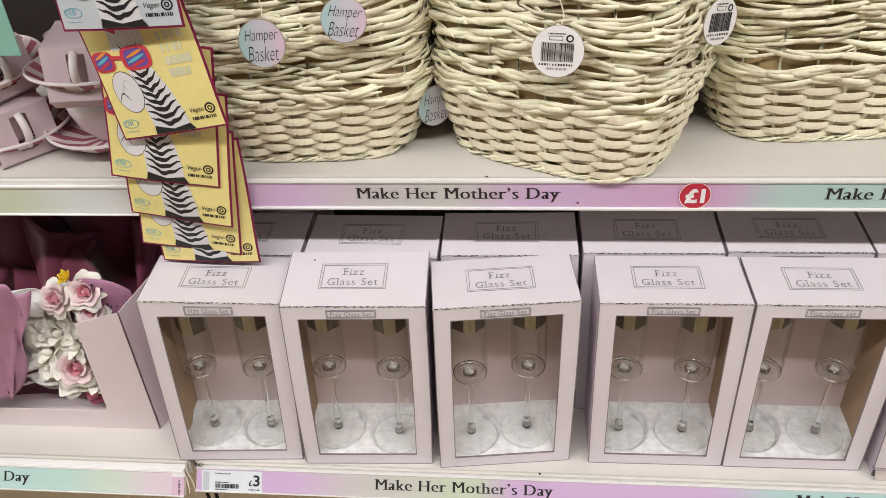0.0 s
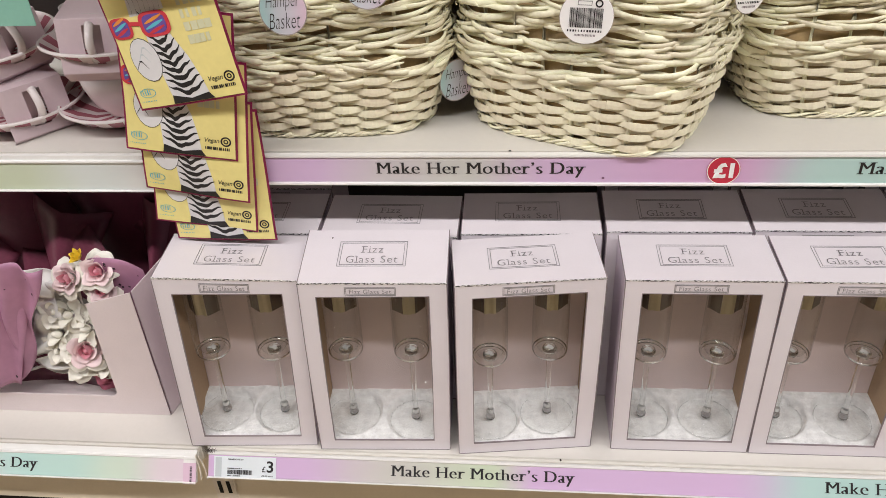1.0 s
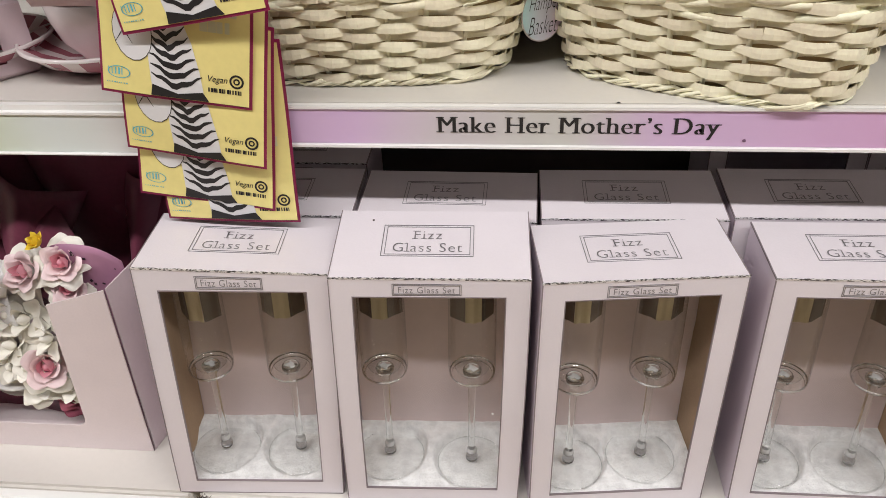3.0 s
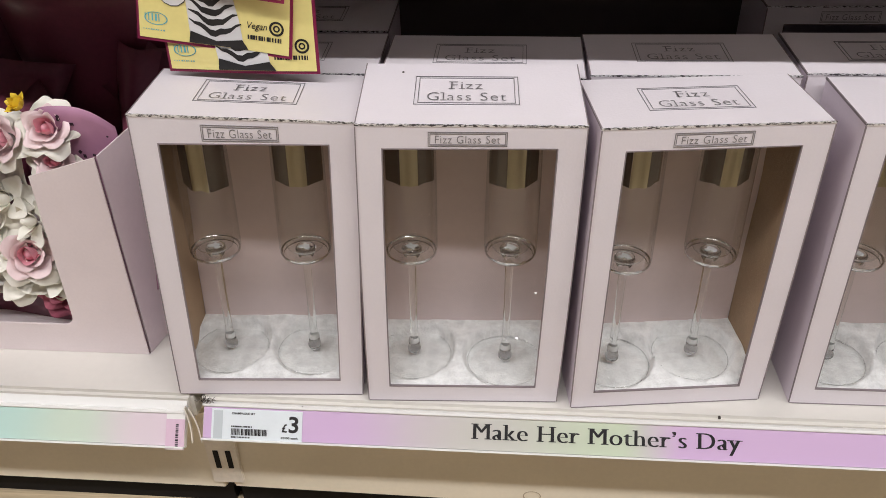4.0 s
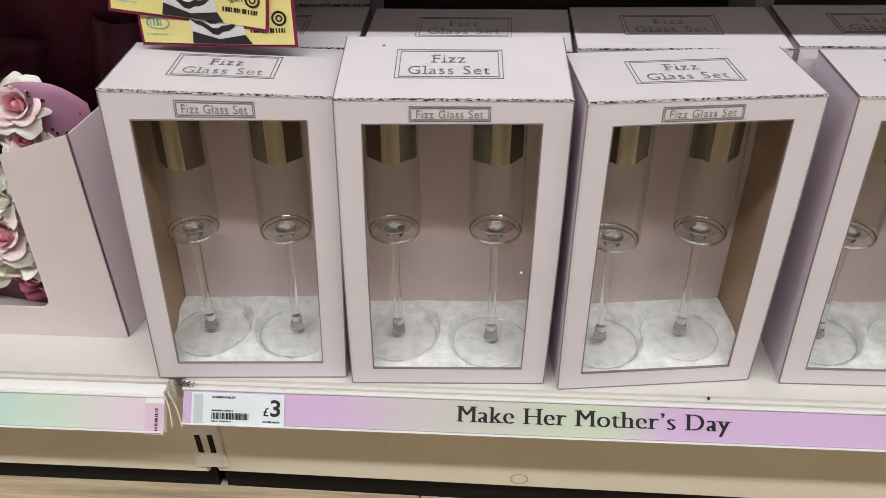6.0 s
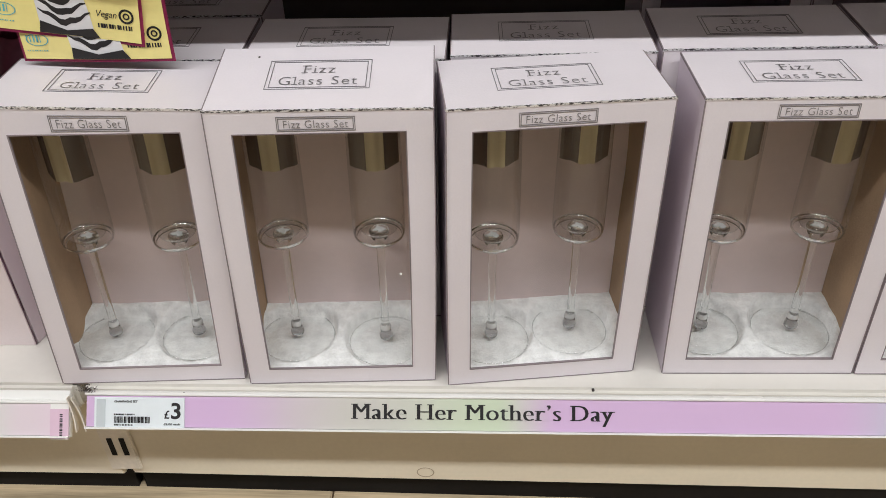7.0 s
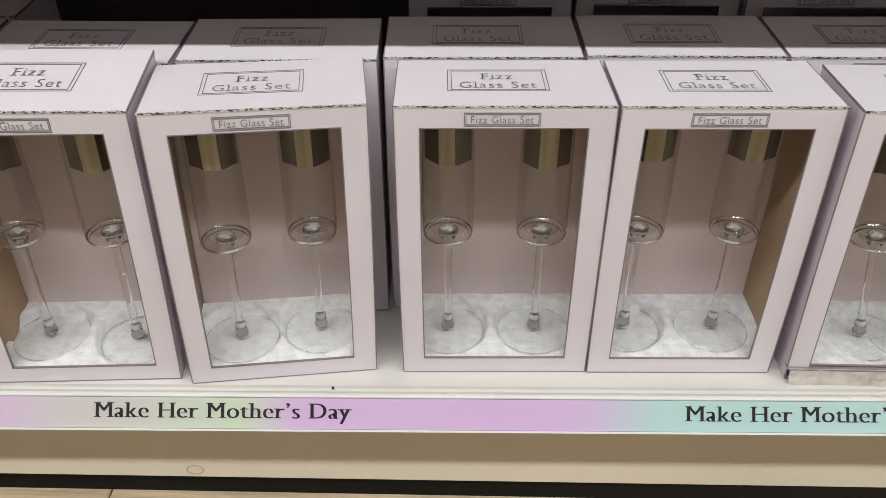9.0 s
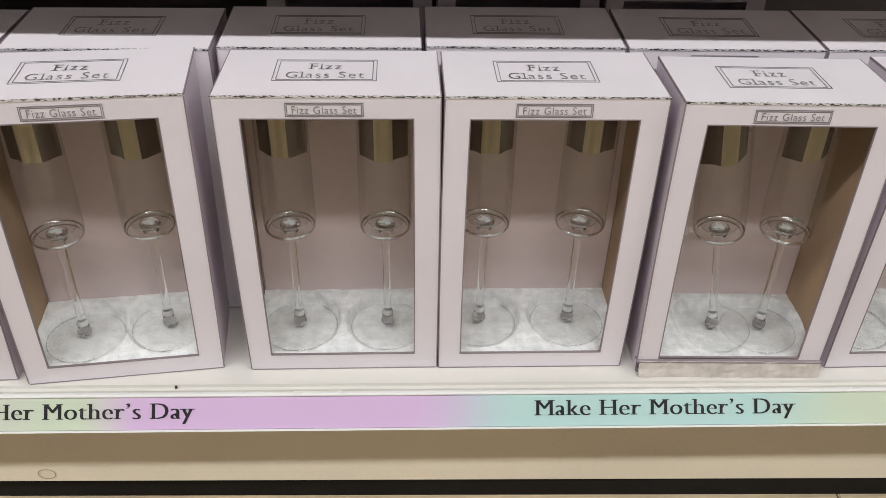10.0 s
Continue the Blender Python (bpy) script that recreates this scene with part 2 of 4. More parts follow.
def serifs(bm, text, thick=0.07, reach=0.15):
    """Thin foot and head bars on the straight stems of flat lettering."""
    left, islands = set(bm.verts), []
    while left:
        todo, seen = [left.pop()], []
        while todo:
            v = todo.pop()
            seen.append(v)
            for e in v.link_edges:
                o = e.other_vert(v)
                if o in left:
                    left.remove(o)
                    todo.append(o)
        islands.append([v.co.copy() for v in seen])
    islands.sort(key=lambda c: min(p.x for p in c) + max(p.x for p in c))
    chars = []
    for c in islands:
        mid = (min(p.x for p in c) + max(p.x for p in c)) / 2
        stem = len(chars[-1]) == 4 if chars else False
        if chars and (min(p.x for p in chars[-1]) < mid < max(p.x for p in chars[-1]) or (stem and text.replace(" ", "")[len(chars) - 1] == "k")):
            chars[-1] += c  # the dot of an i, the arms of a k
        else:
            chars.append(c)
    tall = max(max(p.z for p in c) - min(p.z for p in c) for c in chars)
    out = []
    for c, ch in zip(chars, text.replace(" ", "")):
        low, high = min(p.z for p in c), max(p.z for p in c)
        for end, some in ((low, "MkHrhDFil"), (high, "MkHhDryFl")):
            if ch not in some:
                continue
            xs = sorted(p.x for p in c if abs(p.z - end) < 0.03 * tall)
            groups = []
            for x in xs:
                if groups and x - groups[-1][-1] < 0.24 * tall:
                    groups[-1].append(x)
                else:
                    groups.append([x])
            top = end == high
            only = ch in "DF" or (ch in "r" and top) or (ch in "kh" and top)
            for g in groups[:1] if only else groups:
                right = min(g[-1], g[0] + 0.2 * tall) + (0.0 if top and ch in "khrDFil" else reach * tall)
                out.append((g[0] - reach * tall, -0.00006, end - (thick * tall if top else 0.0), right, -0.00002, end + (0.0 if top else thick * tall)))
    return boxm(*out) if out else bmesh.new()


def bookish(words, width, height):
    """Lettering with thick stems, hairline arms and serifs, in the x-z plane, centred."""
    thin = lambda: letters(words, width - 0.0017, height, bold=-0.023, spacing=1.06)
    foot = thin()
    out = serifs(foot, words, 0.055, 0.19)
    return joined(out, foot, *[moved(thin(), Matrix.Translation((k * 0.00028, 0.00003 * (k + 4), 0))) for k in (-3, -2, -1, 1, 2, 3)])


def frame_lines(x0, z0, x1, z1, w, d=0.0003):
    """A thin printed rectangle line, in the x-z plane."""
    return ring_panel((x0, z0, x1, z1), (x0 + w, z0 + w, x1 - w, z1 - w), 0, d)


def bars(x0, z0, x1, z1, count, seed=1, fill=0.6, d=0.0002):
    """Upright bars of a barcode, or of small print, in the x-z plane."""
    r = random.Random(seed)
    step = (x1 - x0) / count
    return boxm(*[(x0 + k * step, 0, z0, x0 + k * step + step * min(0.95, fill * r.uniform(0.5, 1.5)), d, z1) for k in range(count)])


def joined(*bms):
    out = bmesh.new()
    for b in bms:
        me = bpy.data.meshes.new("tmp")
        b.to_mesh(me)
        out.from_mesh(me)
        b.free()
        bpy.data.meshes.remove(me)
    return out


def sheet(fn, nu, nv, thick=0.0):
    """A bent sheet: fn(u, v) -> place, u and v from 0 to 1; thick gives it a back."""
    bm = bmesh.new()
    g = [[bm.verts.new(fn(a / nu, b / nv)) for b in range(nv + 1)] for a in range(nu + 1)]
    for a in range(nu):
        for b in range(nv):
            bm.faces.new((g[a][b], g[a + 1][b], g[a + 1][b + 1], g[a][b + 1]))
    if thick:
        bmesh.ops.recalc_face_normals(bm, faces=list(bm.faces))
        bmesh.ops.solidify(bm, geom=list(bm.faces), thickness=thick)
    return bm


# ---- the shop round the shelves ----
SHELF, UPPER = 0.186, 0.560


def structure(name, bm, mat, label, category):
    return tagged(part(name, bm, mat), label, category, kind="structure")


structure("floor", boxm((-6, -7, -0.06, 6, 1.3, -0.004)), M_oakgap, "dark joints under pale oak-look floor planks", "floor")
structure("ceiling", boxm((-6, -7, 3.0, 6, 1.3, 3.1)), M_dimbounce, "plain unseen shop ceiling, darkened to cut bounce light", "ceiling")
structure("wall_north", boxm((-6, 1.2, 0, 6, 1.3, 3.0)), M_shopwall, "plain pale shop wall behind the shelving", "wall")
structure("wall_south", boxm((-6, -7.1, 0, 6, -7, 3.0)), M_shopwall, "plain pale shop wall", "wall")
structure("wall_east", boxm((6, -7, 0, 6.1, 1.3, 3.0)), M_shopwall, "plain pale shop wall", "wall")
structure("wall_west", boxm((-6.1, -7, 0, -6, 1.3, 3.0)), M_shopwall, "plain pale shop wall", "wall")
# Unseen block across the aisle, tall enough to stop the far lamps
structure("wall_aisle", boxm((-5, -2.3, 0, 5, -1.9, 2.5)), M_dimbounce, "unseen tall block in mixed dull tones, added to stop far lamp light", "wall")

# shelving: base, plinth, kick, upper shelf and back panel, in two bays that meet at x = -0.388
SPLIT = -0.388
for a, b, n in ((-1.4, SPLIT - 0.004, "west"), (SPLIT + 0.004, 1.4, "east")):
    structure("base_shelf_" + n, boxm((a, 0.675, SHELF - 0.03, b, 1.14, SHELF), bevel=0.0035), M_shelf, "cream painted metal base shelf, slightly scuffed", "shelf")
    structure("plinth_" + n, warped(boxm((a, 0.700, 0.041, b, 0.712, SHELF - 0.031), bevel=0.002), lambda x, y, z: (x, y, z if z > 0.08 else z - (0.005 if n == "west" else 0.003 + 0.014 * max(0, x + 0.20)))), M_plinth, "cream painted metal plinth under the base shelf", "plinth")
    structure("kick_" + n, warped(boxm((a, 0.7145, 0.0, b, 0.733, 0.06)), lambda x, y, z: (x, y - 0.016 * max(0, x), z)), M_black, "black kick strip at the floor", "kick strip")
    structure("upper_shelf_" + n, boxm((a, 0.772, UPPER - 0.028, b, 1.14, UPPER), bevel=0.003), M_shelf, "cream painted metal upper shelf", "shelf")
    # Unseen shelf, added to cast shade behind the baskets
    structure("top_shelf_" + n, boxm((a, 0.790, 0.932, b, 1.14, 0.960), bevel=0.003), M_shelf, "unseen cream painted metal shelf, added to shade behind the baskets", "shelf")
    structure("back_panel_" + n, boxm((a, 1.142, 0.05, b, 1.16, 1.5)), M_panel, "perforated grey back panel of the shelving", "panel")
upright = structure("upright", boxm((SPLIT - 0.015, 1.12, 0.05, SPLIT + 0.015, 1.141, 1.5)), M_panel, "slotted shelving upright between two bays", "upright")

# ---- shelf edge strips ----
TEAL, GREEN, LILAC, PALE = (184, 216, 210), (204, 216, 190), (214, 184, 218), (222, 216, 214)
TILT = 37.0


def edge_strip(name, x0, x1, y, z0, z1, holder, stops, texts, size, label, tilt=0.0):
    """A plastic ticket holder with its printed insert; texts: (left, right, words). tilt swings its foot out towards the aisle."""
    swing = Matrix.Translation((0, y, z1)) @ pose(0, 0, 0, -tilt) @ Matrix.Translation((0, -y, -z1))
    t = tagged(part(name, moved(extrusion([(y + 0.006, holder[0]), (y - 0.0028, holder[0]), (y - 0.0028, z0 - 0.0008), (y - 0.0012, z0 - 0.0003), (y + 0.002, z0 - 0.0003), (y + 0.002, z1 + 0.0003), (y - 0.001, z1 + 0.0003), (y - 0.002, z1 + 0.0012), (y - 0.002, z1 + 0.0034), (y + 0.001, min(holder[1], z1 + 0.0042)), (y + 0.001, holder[1] - 0.0002), (y + 0.006, holder[1])], x0, x1), swing), M_holder), label, "shelf strip", kind="structure")
    part("printed_insert", moved(boxm((x0 + 0.001, y, z0, x1 - 0.001, y + 0.0018, z1)), swing), ramp_material("pastel_print", stops), t, "pastel teal, green and lilac printed insert")
    for left, right, words in texts:
        part("lettering", moved(bookish(words, right - left, size), swing @ Matrix.Translation(((left + right) / 2, y - 0.0005, (z0 + z1) / 2))), M_print, t, "black printed words")
    return t


WORDS = "Make Her Mother\u2019s Day"
LOW = edge_strip("shelf_strip_low_east", -0.379, 1.2, 0.667, 0.1550, 0.1820, (0.1532, 0.1862),
                 [(-0.38, LILAC), (-0.27, LILAC), (-0.14, (206, 204, 196)), (-0.02, GREEN), (0.03, LILAC), (0.27, LILAC), (0.37, TEAL), (0.56, TEAL), (0.66, GREEN), (0.9, LILAC), (1.2, TEAL)],
                 [(-0.1405, 0.0835, WORDS), (0.3785, 0.6065, WORDS)], 0.0178, "white shelf edge strip with pastel insert and black lettering", TILT)
LOWW = edge_strip("shelf_strip_low_west", -1.2, -0.397, 0.667, 0.1430, 0.1710, (0.1412, 0.1840),
                  [(-1.2, LILAC), (-0.74, PALE), (-0.64, (190, 222, 214)), (-0.57, (190, 222, 212)), (-0.50, (208, 224, 206)), (-0.44, (226, 212, 218)), (-0.39, (230, 208, 222))],
                  [(-0.839, -0.6145, WORDS)], 0.0178, "white shelf edge strip with pastel insert in a deeper holder", TILT)
UPE = edge_strip("shelf_strip_upper_east", -0.37, 1.2, 0.765, 0.5275, 0.5575, (0.5245, 0.5605),
                 [(-0.38, LILAC), (-0.22, LILAC), (-0.13, (208, 202, 204)), (-0.04, (206, 206, 200)), (0.06, LILAC), (0.24, (216, 172, 210)), (0.34, TEAL), (0.6, TEAL), (0.8, GREEN), (1.2, LILAC)],
                 [(-0.140, 0.0835, WORDS), (0.364, 0.5875, WORDS)], 0.0185, "white upper shelf edge strip with pastel insert and lettering")
UPW = edge_strip("shelf_strip_upper_west", -1.2, -0.374, 0.765, 0.5165, 0.5505, (0.5145, 0.560),
                 [(-1.2, LILAC), (-0.66, GREEN), (-0.56, GREEN), (-0.47, (220, 228, 224)), (-0.37, (232, 230, 228))], [], 0.018, "white upper shelf edge strip with pale green insert")

# round red price mark on the upper strip
def price_disc():
    t = thing("price_sticker", "round red price sticker with white one pound lettering", "sticker", pose(0.228, 0.7645, 0.5425))
    part("disc", moved(lathe([(0, 0), (0.0172, 0), (0.0172, 0.0006), (0, 0.0006)], 40), pose(0, 0, 0, 90)), M_red, t)
    part("ring", moved(lathe([(0.0160, 0.0006), (0.0165, 0.0010), (0.0170, 0.0006)], 40), pose(0, 0, 0, 90)), M_white, t)
    part("lettering", moved(letters("£1", 0.021, 0.0185, bold=0.05), pose(0, -0.0012, 0)), M_white, t)


price_disc()


def price_ticket():
    t = thing("price_ticket", "white paper price ticket with barcode in the strip", "ticket", pose(-0.3675, 0.6490, 0.1597, -TILT) @ Matrix.Diagonal((1, 1, 0.80, 1)))
    part("paper", boxm((-0.003, 0, 0, 0.0780, 0.0006, 0.0345)), material("cool_ticket_paper", lin(230, 238, 240), 0.45, vary=0.03), t)
    part("side_band", boxm((-0.001, -0.0003, 0.002, 0.007, 0, 0.0325)), M_greyprint, t)
    part("lettering", moved(letters("CHAMPAGNE SET", 0.021, 0.0024, bold=0.03), pose(0.0255, -0.0004, 0.0300)), M_print, t)
    part("lettering", moved(letters("3", 0.0086, 0.0180, bold=0.02), pose(0.0705, -0.0004, 0.0200)), M_print, t)
    part("lettering", moved(letters("£", 0.0046, 0.0092, bold=0.015), pose(0.0625, -0.0004, 0.0160)), M_print, t)
    part("lettering", moved(letters("£3.00 each", 0.015, 0.0024, bold=0.03), pose(0.0670, -0.0004, 0.0055)), M_print, t)
    part("barcode", moved(bars(0.015, 0.0065, 0.048, 0.0135, 26, 3), pose(0, -0.0004, 0)), M_print, t)
    part("small_print", moved(bars(0.015, 0.0150, 0.034, 0.0166, 13, 5), pose(0, -0.0004, 0)), M_print, t)
    part("small_print", moved(bars(0.015, 0.0035, 0.032, 0.0050, 12, 6), pose(0, -0.0004, 0)), M_print, t)


price_ticket()


def strip_tag():
    t = thing("strip_end_tag", "small pale pink end tag with upright print", "tag", pose(-0.4140, 0.6475, 0.1466, -TILT))
    part("paper", boxm((0, 0, 0, 0.0170, 0.0006, 0.0400)), M_holder, t)
    part("tint", boxm((0, -0.0003, 0.0005, 0.0170, 0, 0.0270)), material("pink_tag_print", lin(226, 196, 214), 0.4, vary=0.03), t)
    part("small_print", warped(bars(0, 0, 0.020, 0.0026, 13, 9), lambda x, y, z: (0.0115 - z, y - 0.0006, 0.003 + x)), M_print, t)


strip_tag()


def bracket():
    t = thing("bracket_plate", "worn cream metal bracket plate with two dark slots", "bracket", pose(-0.3875, 0.6965, 0.100, 0, -1, 0))
    bm = boxm((-0.0160, 0, -0.052, 0.0160, 0.003, 0.045), bevel=0.0012)
    part("plate", bm, M_steel, t)
    for dx in (-0.0062, 0.0062):
        part("slot", boxm((dx - 0.0026, -0.0006, -0.030, dx + 0.0026, 0.0002, -0.006)), M_black, t)


bracket()
for k, (x, lean) in enumerate(((-0.3925, 4), (-0.3865, 7))):
    t = thing("strip_end_card", "bent cream card end piece between two shelf strips", "card", pose(x, 0.660, 0.166, -TILT * 0.8, -lean, 20 + 10 * k), "strip end cards")
    part("card", sheet(lambda u, v: (0.0016 * math.sin(3 * v), 0.010 * (u - 0.5), 0.032 * (v - 0.5)), 3, 8, 0.0009), M_steel, t)
def fluff():
    r = random.Random(4)
    bm = bmesh.new()
    for k in range(160):
        c = Vector((r.gauss(0, 0.0035), r.gauss(0, 0.0015), abs(r.gauss(0, 0.0012))))
        d = Vector((r.uniform(-1, 1), r.uniform(-1, 1), r.uniform(-0.4, 0.7))).normalized() * r.uniform(0.0006, 0.0022)
        n = Vector((-d.y, d.x, d.z)).normalized() * 0.00025
        bm.faces.new([bm.verts.new(p) for p in (c - n, c + d - n, c + d + n, c + n)])
    ob = part("dust_tuft", bm, M_fluff)
    ob.matrix_world = pose(-0.376, 0.669, 0.1865)
    return tagged(ob, "tuft of dark dust caught at the shelf joint", "dust", kind="stuff")


fluff()

# ---- boxed glass sets ----
CW, CD, CH = 0.163, 0.0865, 0.261
WIN = (0.0185, 0.0165, 0.1435, 0.2435)


def foot_places(seed, spots, ahead):
    """Where the two feet stand on the foam, in the carton's own x and y."""
    r = random.Random(seed * 7 + 1)
    return [(lx + r.uniform(-0.003, 0.003), 0.0425 - a + r.uniform(-0.003, 0.003)) for lx, a in zip(spots, ahead)]


def carton(x, y, yaw, shear=0.0, lift=0.0, left_up=0.0, torn=False, plain=False, seed=0, shade="pale lilac", feet=()):
    """A window carton, its front bottom left corner at (x, y); shear leans its top to the right, lift raises the lid's rear edge."""
    rnd = random.Random(seed)
    m = pose(x, y, SHELF + 0.0004, 0, 0, yaw)
    state = "torn along its bottom edge" if torn else "with silver edges and a clear window"
    t = thing("gift_box", "%s glass set box %s" % (shade, state), "box", m, "boxed glass sets")
    bulge = rnd.uniform(0.0004, 0.0014)

    def w(px, py, pz):
        k = pz / CH
        top = max(0.0, (k - 0.9) / 0.1)
        mid = math.sin(math.pi * min(1, max(0, k))) * bulge
        side = (px / CW - 0.5) * 2
        return (px + shear * k + side * mid * 0.8, py - mid * 0.5 * math.sin(math.pi * min(1, max(0, px / CW))), pz + top * (lift * py / CD + left_up * (1 - px / CW)))

    def fine(bm, cuts=5):
        bmesh.ops.subdivide_edges(bm, edges=[e for e in bm.edges if e.calc_length() > 0.05], cuts=cuts, use_grid_fill=True)
        return warped(bm, w)

    e = 0.0016
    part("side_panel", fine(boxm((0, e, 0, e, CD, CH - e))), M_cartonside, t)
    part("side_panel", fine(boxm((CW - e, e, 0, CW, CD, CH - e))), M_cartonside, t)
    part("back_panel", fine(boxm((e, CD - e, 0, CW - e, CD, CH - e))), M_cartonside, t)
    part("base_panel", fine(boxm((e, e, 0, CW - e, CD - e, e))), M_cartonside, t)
    lid = part("lid", fine(boxm((-0.0003, -0.0003, CH - e, CW + 0.0003, CD, CH))), M_carton, t)
    # front with its window cut out
    x0, z0, x1, z1 = WIN
    if torn:
        f = bmesh.new()
        ring = ((0, 0.014), (x0, 0.014), (x0, z1), (x1, z1), (x1, 0.014), (CW, 0.014), (CW, CH - e), (x1, CH - e), (x0, CH - e), (0, CH - e), (0, z1), (CW, z1))
        v = [f.verts.new((px, 0, pz)) for px, pz in ring]
        for q in ((0, 1, 2, 10), (10, 2, 8, 9), (2, 3, 7, 8), (3, 11, 6, 7), (3, 4, 5, 11)):
            f.faces.new([v[k] for k in q])
        bmesh.ops.recalc_face_normals(f, faces=list(f.faces))
        bmesh.ops.solidify(f, geom=list(f.faces), thickness=e)
        lo = min(q.co.y for q in f.verts)
        bmesh.ops.translate(f, verts=list(f.verts), vec=(0, -lo, 0))
        bmesh.ops.recalc_face_normals(f, faces=list(f.faces))
    else:
        f = ring_panel((0, 0, CW, CH - e), WIN, 0, e)
    part("front_panel", fine(f, 4), M_carton, t)
    if torn:
        part("torn_flap", fine(sheet(lambda u, v: (0.001 + u * (CW - 0.002), -0.0030 - 0.004 * (1 - v) - 0.0022 * abs(noise.noise(Vector((u * 9, v * 2, 3)))), 0.0150 * v), 36, 4, 0.0010), 1), material("crumpled_raw_card", lin(198, 190, 180), 0.6, vary=0.15, scale=70, bump=0.8), t, "crumpled bare card flap")
        part("torn_fold", fine(boxm((-0.001, -0.0040, 0.0138, CW + 0.001, 0.004, 0.0148)), 6), M_cardedge, t)
    rim = 0.0007
    part("window_edge", fine(ring_panel((x0 - 0.0002, z0 - 0.0002, x1 + 0.0002, z1 + 0.0002), (x0 + rim, z0 + rim, x1 - rim, z1 - rim), -0.0002, e + 0.0002), 4), M_cardedge, t)
    film = part("window_film", warped(sheet(lambda u, v: (x0 - 0.004 + u * (x1 - x0 + 0.008), e + 0.0005 + 0.0004 * math.sin(5 * u + 3 * v + seed), z0 - 0.004 + v * (z1 - z0 + 0.008)), 8, 12), w), M_film, t, "clear plastic window film")
    film.visible_shadow = False
    # silver front edge with painted sparkles, and grey card edges
    part("foil_edge", fine(boxm((-0.0005, -0.0005, CH - 0.0011, CW + 0.0005, 0.0006, CH + 0.0003)), 20), M_foil, t, "silver front edge with sparkles painted into its colour")
    for ex in (-0.0005, CW - 0.0003):
        part("foil_edge", fine(boxm((ex, -0.0005, 0.001, ex + 0.0008, 0.0007, CH - 0.002)), 5), M_cardedge, t)
        part("lid_edge", fine(boxm((ex, 0.001, CH - 0.0016, ex + 0.0008, CD, CH + 0.0002)), 5), M_cardedge, t)
    part("bottom_edge", fine(boxm((0.0005, -0.0004, 0.0, CW - 0.0005, 0.0006, 0.0007)), 8), M_cardedge, t)
    # printing on lid and front
    lid_map = Matrix(((1, 0, 0, 0), (0, 0, 1, 0), (0, 1, 0, 0), (0, 0, 0, 1)))
    a0, b0, a1, b1 = 0.0395, 0.0265, 0.1165, 0.0665
    for g in (0.0, 0.0022):
        bm = frame_lines(a0 + g * 1.3, b0 + g, a1 - g * 1.3, b1 - g, 0.00045)
        part("printed_frame", warped(moved(bm, Matrix.Translation((0, 0, CH + 0.0001)) @ lid_map), w), M_ink, t)
    for words, wd, ht, zz in (("Fizz", 0.0235, 0.0105, 0.0535), ("Glass Set", 0.058, 0.0110, 0.0375)):
        bm = letters(words, wd, ht, bold=-0.012, spacing=1.1)
        bm = joined(serifs(bm, words, 0.07, 0.17), bm)
        part("lettering", warped(moved(bm, Matrix.Translation((0.078, 0, CH + 0.0004)) @ lid_map @ Matrix.Translation((0, 0, zz))), w), M_ink, t, "grey foil printed words")
    for g in (0.0, 0.0012):
        bm = moved(frame_lines(0.0515 + g, 0.2452 + g, 0.1075 - g, 0.2560 - g, 0.0004), Matrix.Translation((0, -0.0004, 0)))
        part("printed_frame", warped(bm, w), M_ink, t)
    bm = moved(letters("Fizz Glass Set", 0.046, 0.0058, bold=-0.008, spacing=1.08), Matrix.Translation((0.0795, -0.0005, 0.2506)))
    part("lettering", warped(bm, w), M_ink, t, "grey foil printed words")
    if plain:
        return t
    # inside: kraft sides, lilac back, white foam base
    wob = rnd.uniform(0, 6)
    for sx, s in ((e + 0.0006, 1), (CW - e - 0.0006, -1)):
        bm = sheet(lambda u, v: (sx + s * (0.0035 * abs(math.sin(5 * v + wob)) * v), 0.006 + u * (CD - 0.010), 0.014 + v * (CH - 0.020)), 5, 12, 0.0009)
        part("side_liner", warped(bm, w), M_kraft, t, "plain kraft card liner")
    part("back_liner", fine(boxm((0.004, CD - 0.0045, 0.009, CW - 0.004, CD - 0.0035, CH - 0.003))), M_backliner, t, "dusky lilac card back")
    def foam(u, v):
        px, py = 0.003 + u * (CW - 0.006), 0.003 + v * (CD - 0.0072)
        z = 0.0150 + 0.0105 * min(1, max(0, (v - 0.02) / 0.5)) + 0.0012 * noise.noise(Vector((u * 7 + seed, v * 5, seed))) + 0.0007 * noise.noise(Vector((u * 22, v * 14, seed)))
        for fx, fy in feet:
            d = math.hypot(px - fx, py - fy)
            k = min(1, max(0, (d - 0.0340) / 0.004, (py - 0.070) / 0.007))
            z = min(z, 0.0130 + 0.0004 * noise.noise(Vector((u * 30, v * 20, seed))) + 0.013 * k * k * (3 - 2 * k))
        return px, py, z

    bm = sheet(foam, 72, 40) if feet else sheet(foam, 16, 10)
    part("foam_base", bm, M_foam, t, "white foam base sheet", True)
    bm = sheet(lambda u, v: (0.004 + u * (CW - 0.008), 0.012 + v * (CD - 0.018), CH - 0.012 - 0.004 * math.sin(3 * u)), 6, 4, 0.001)
    part("top_insert", warped(bm, w), M_kraft, t)
    return t


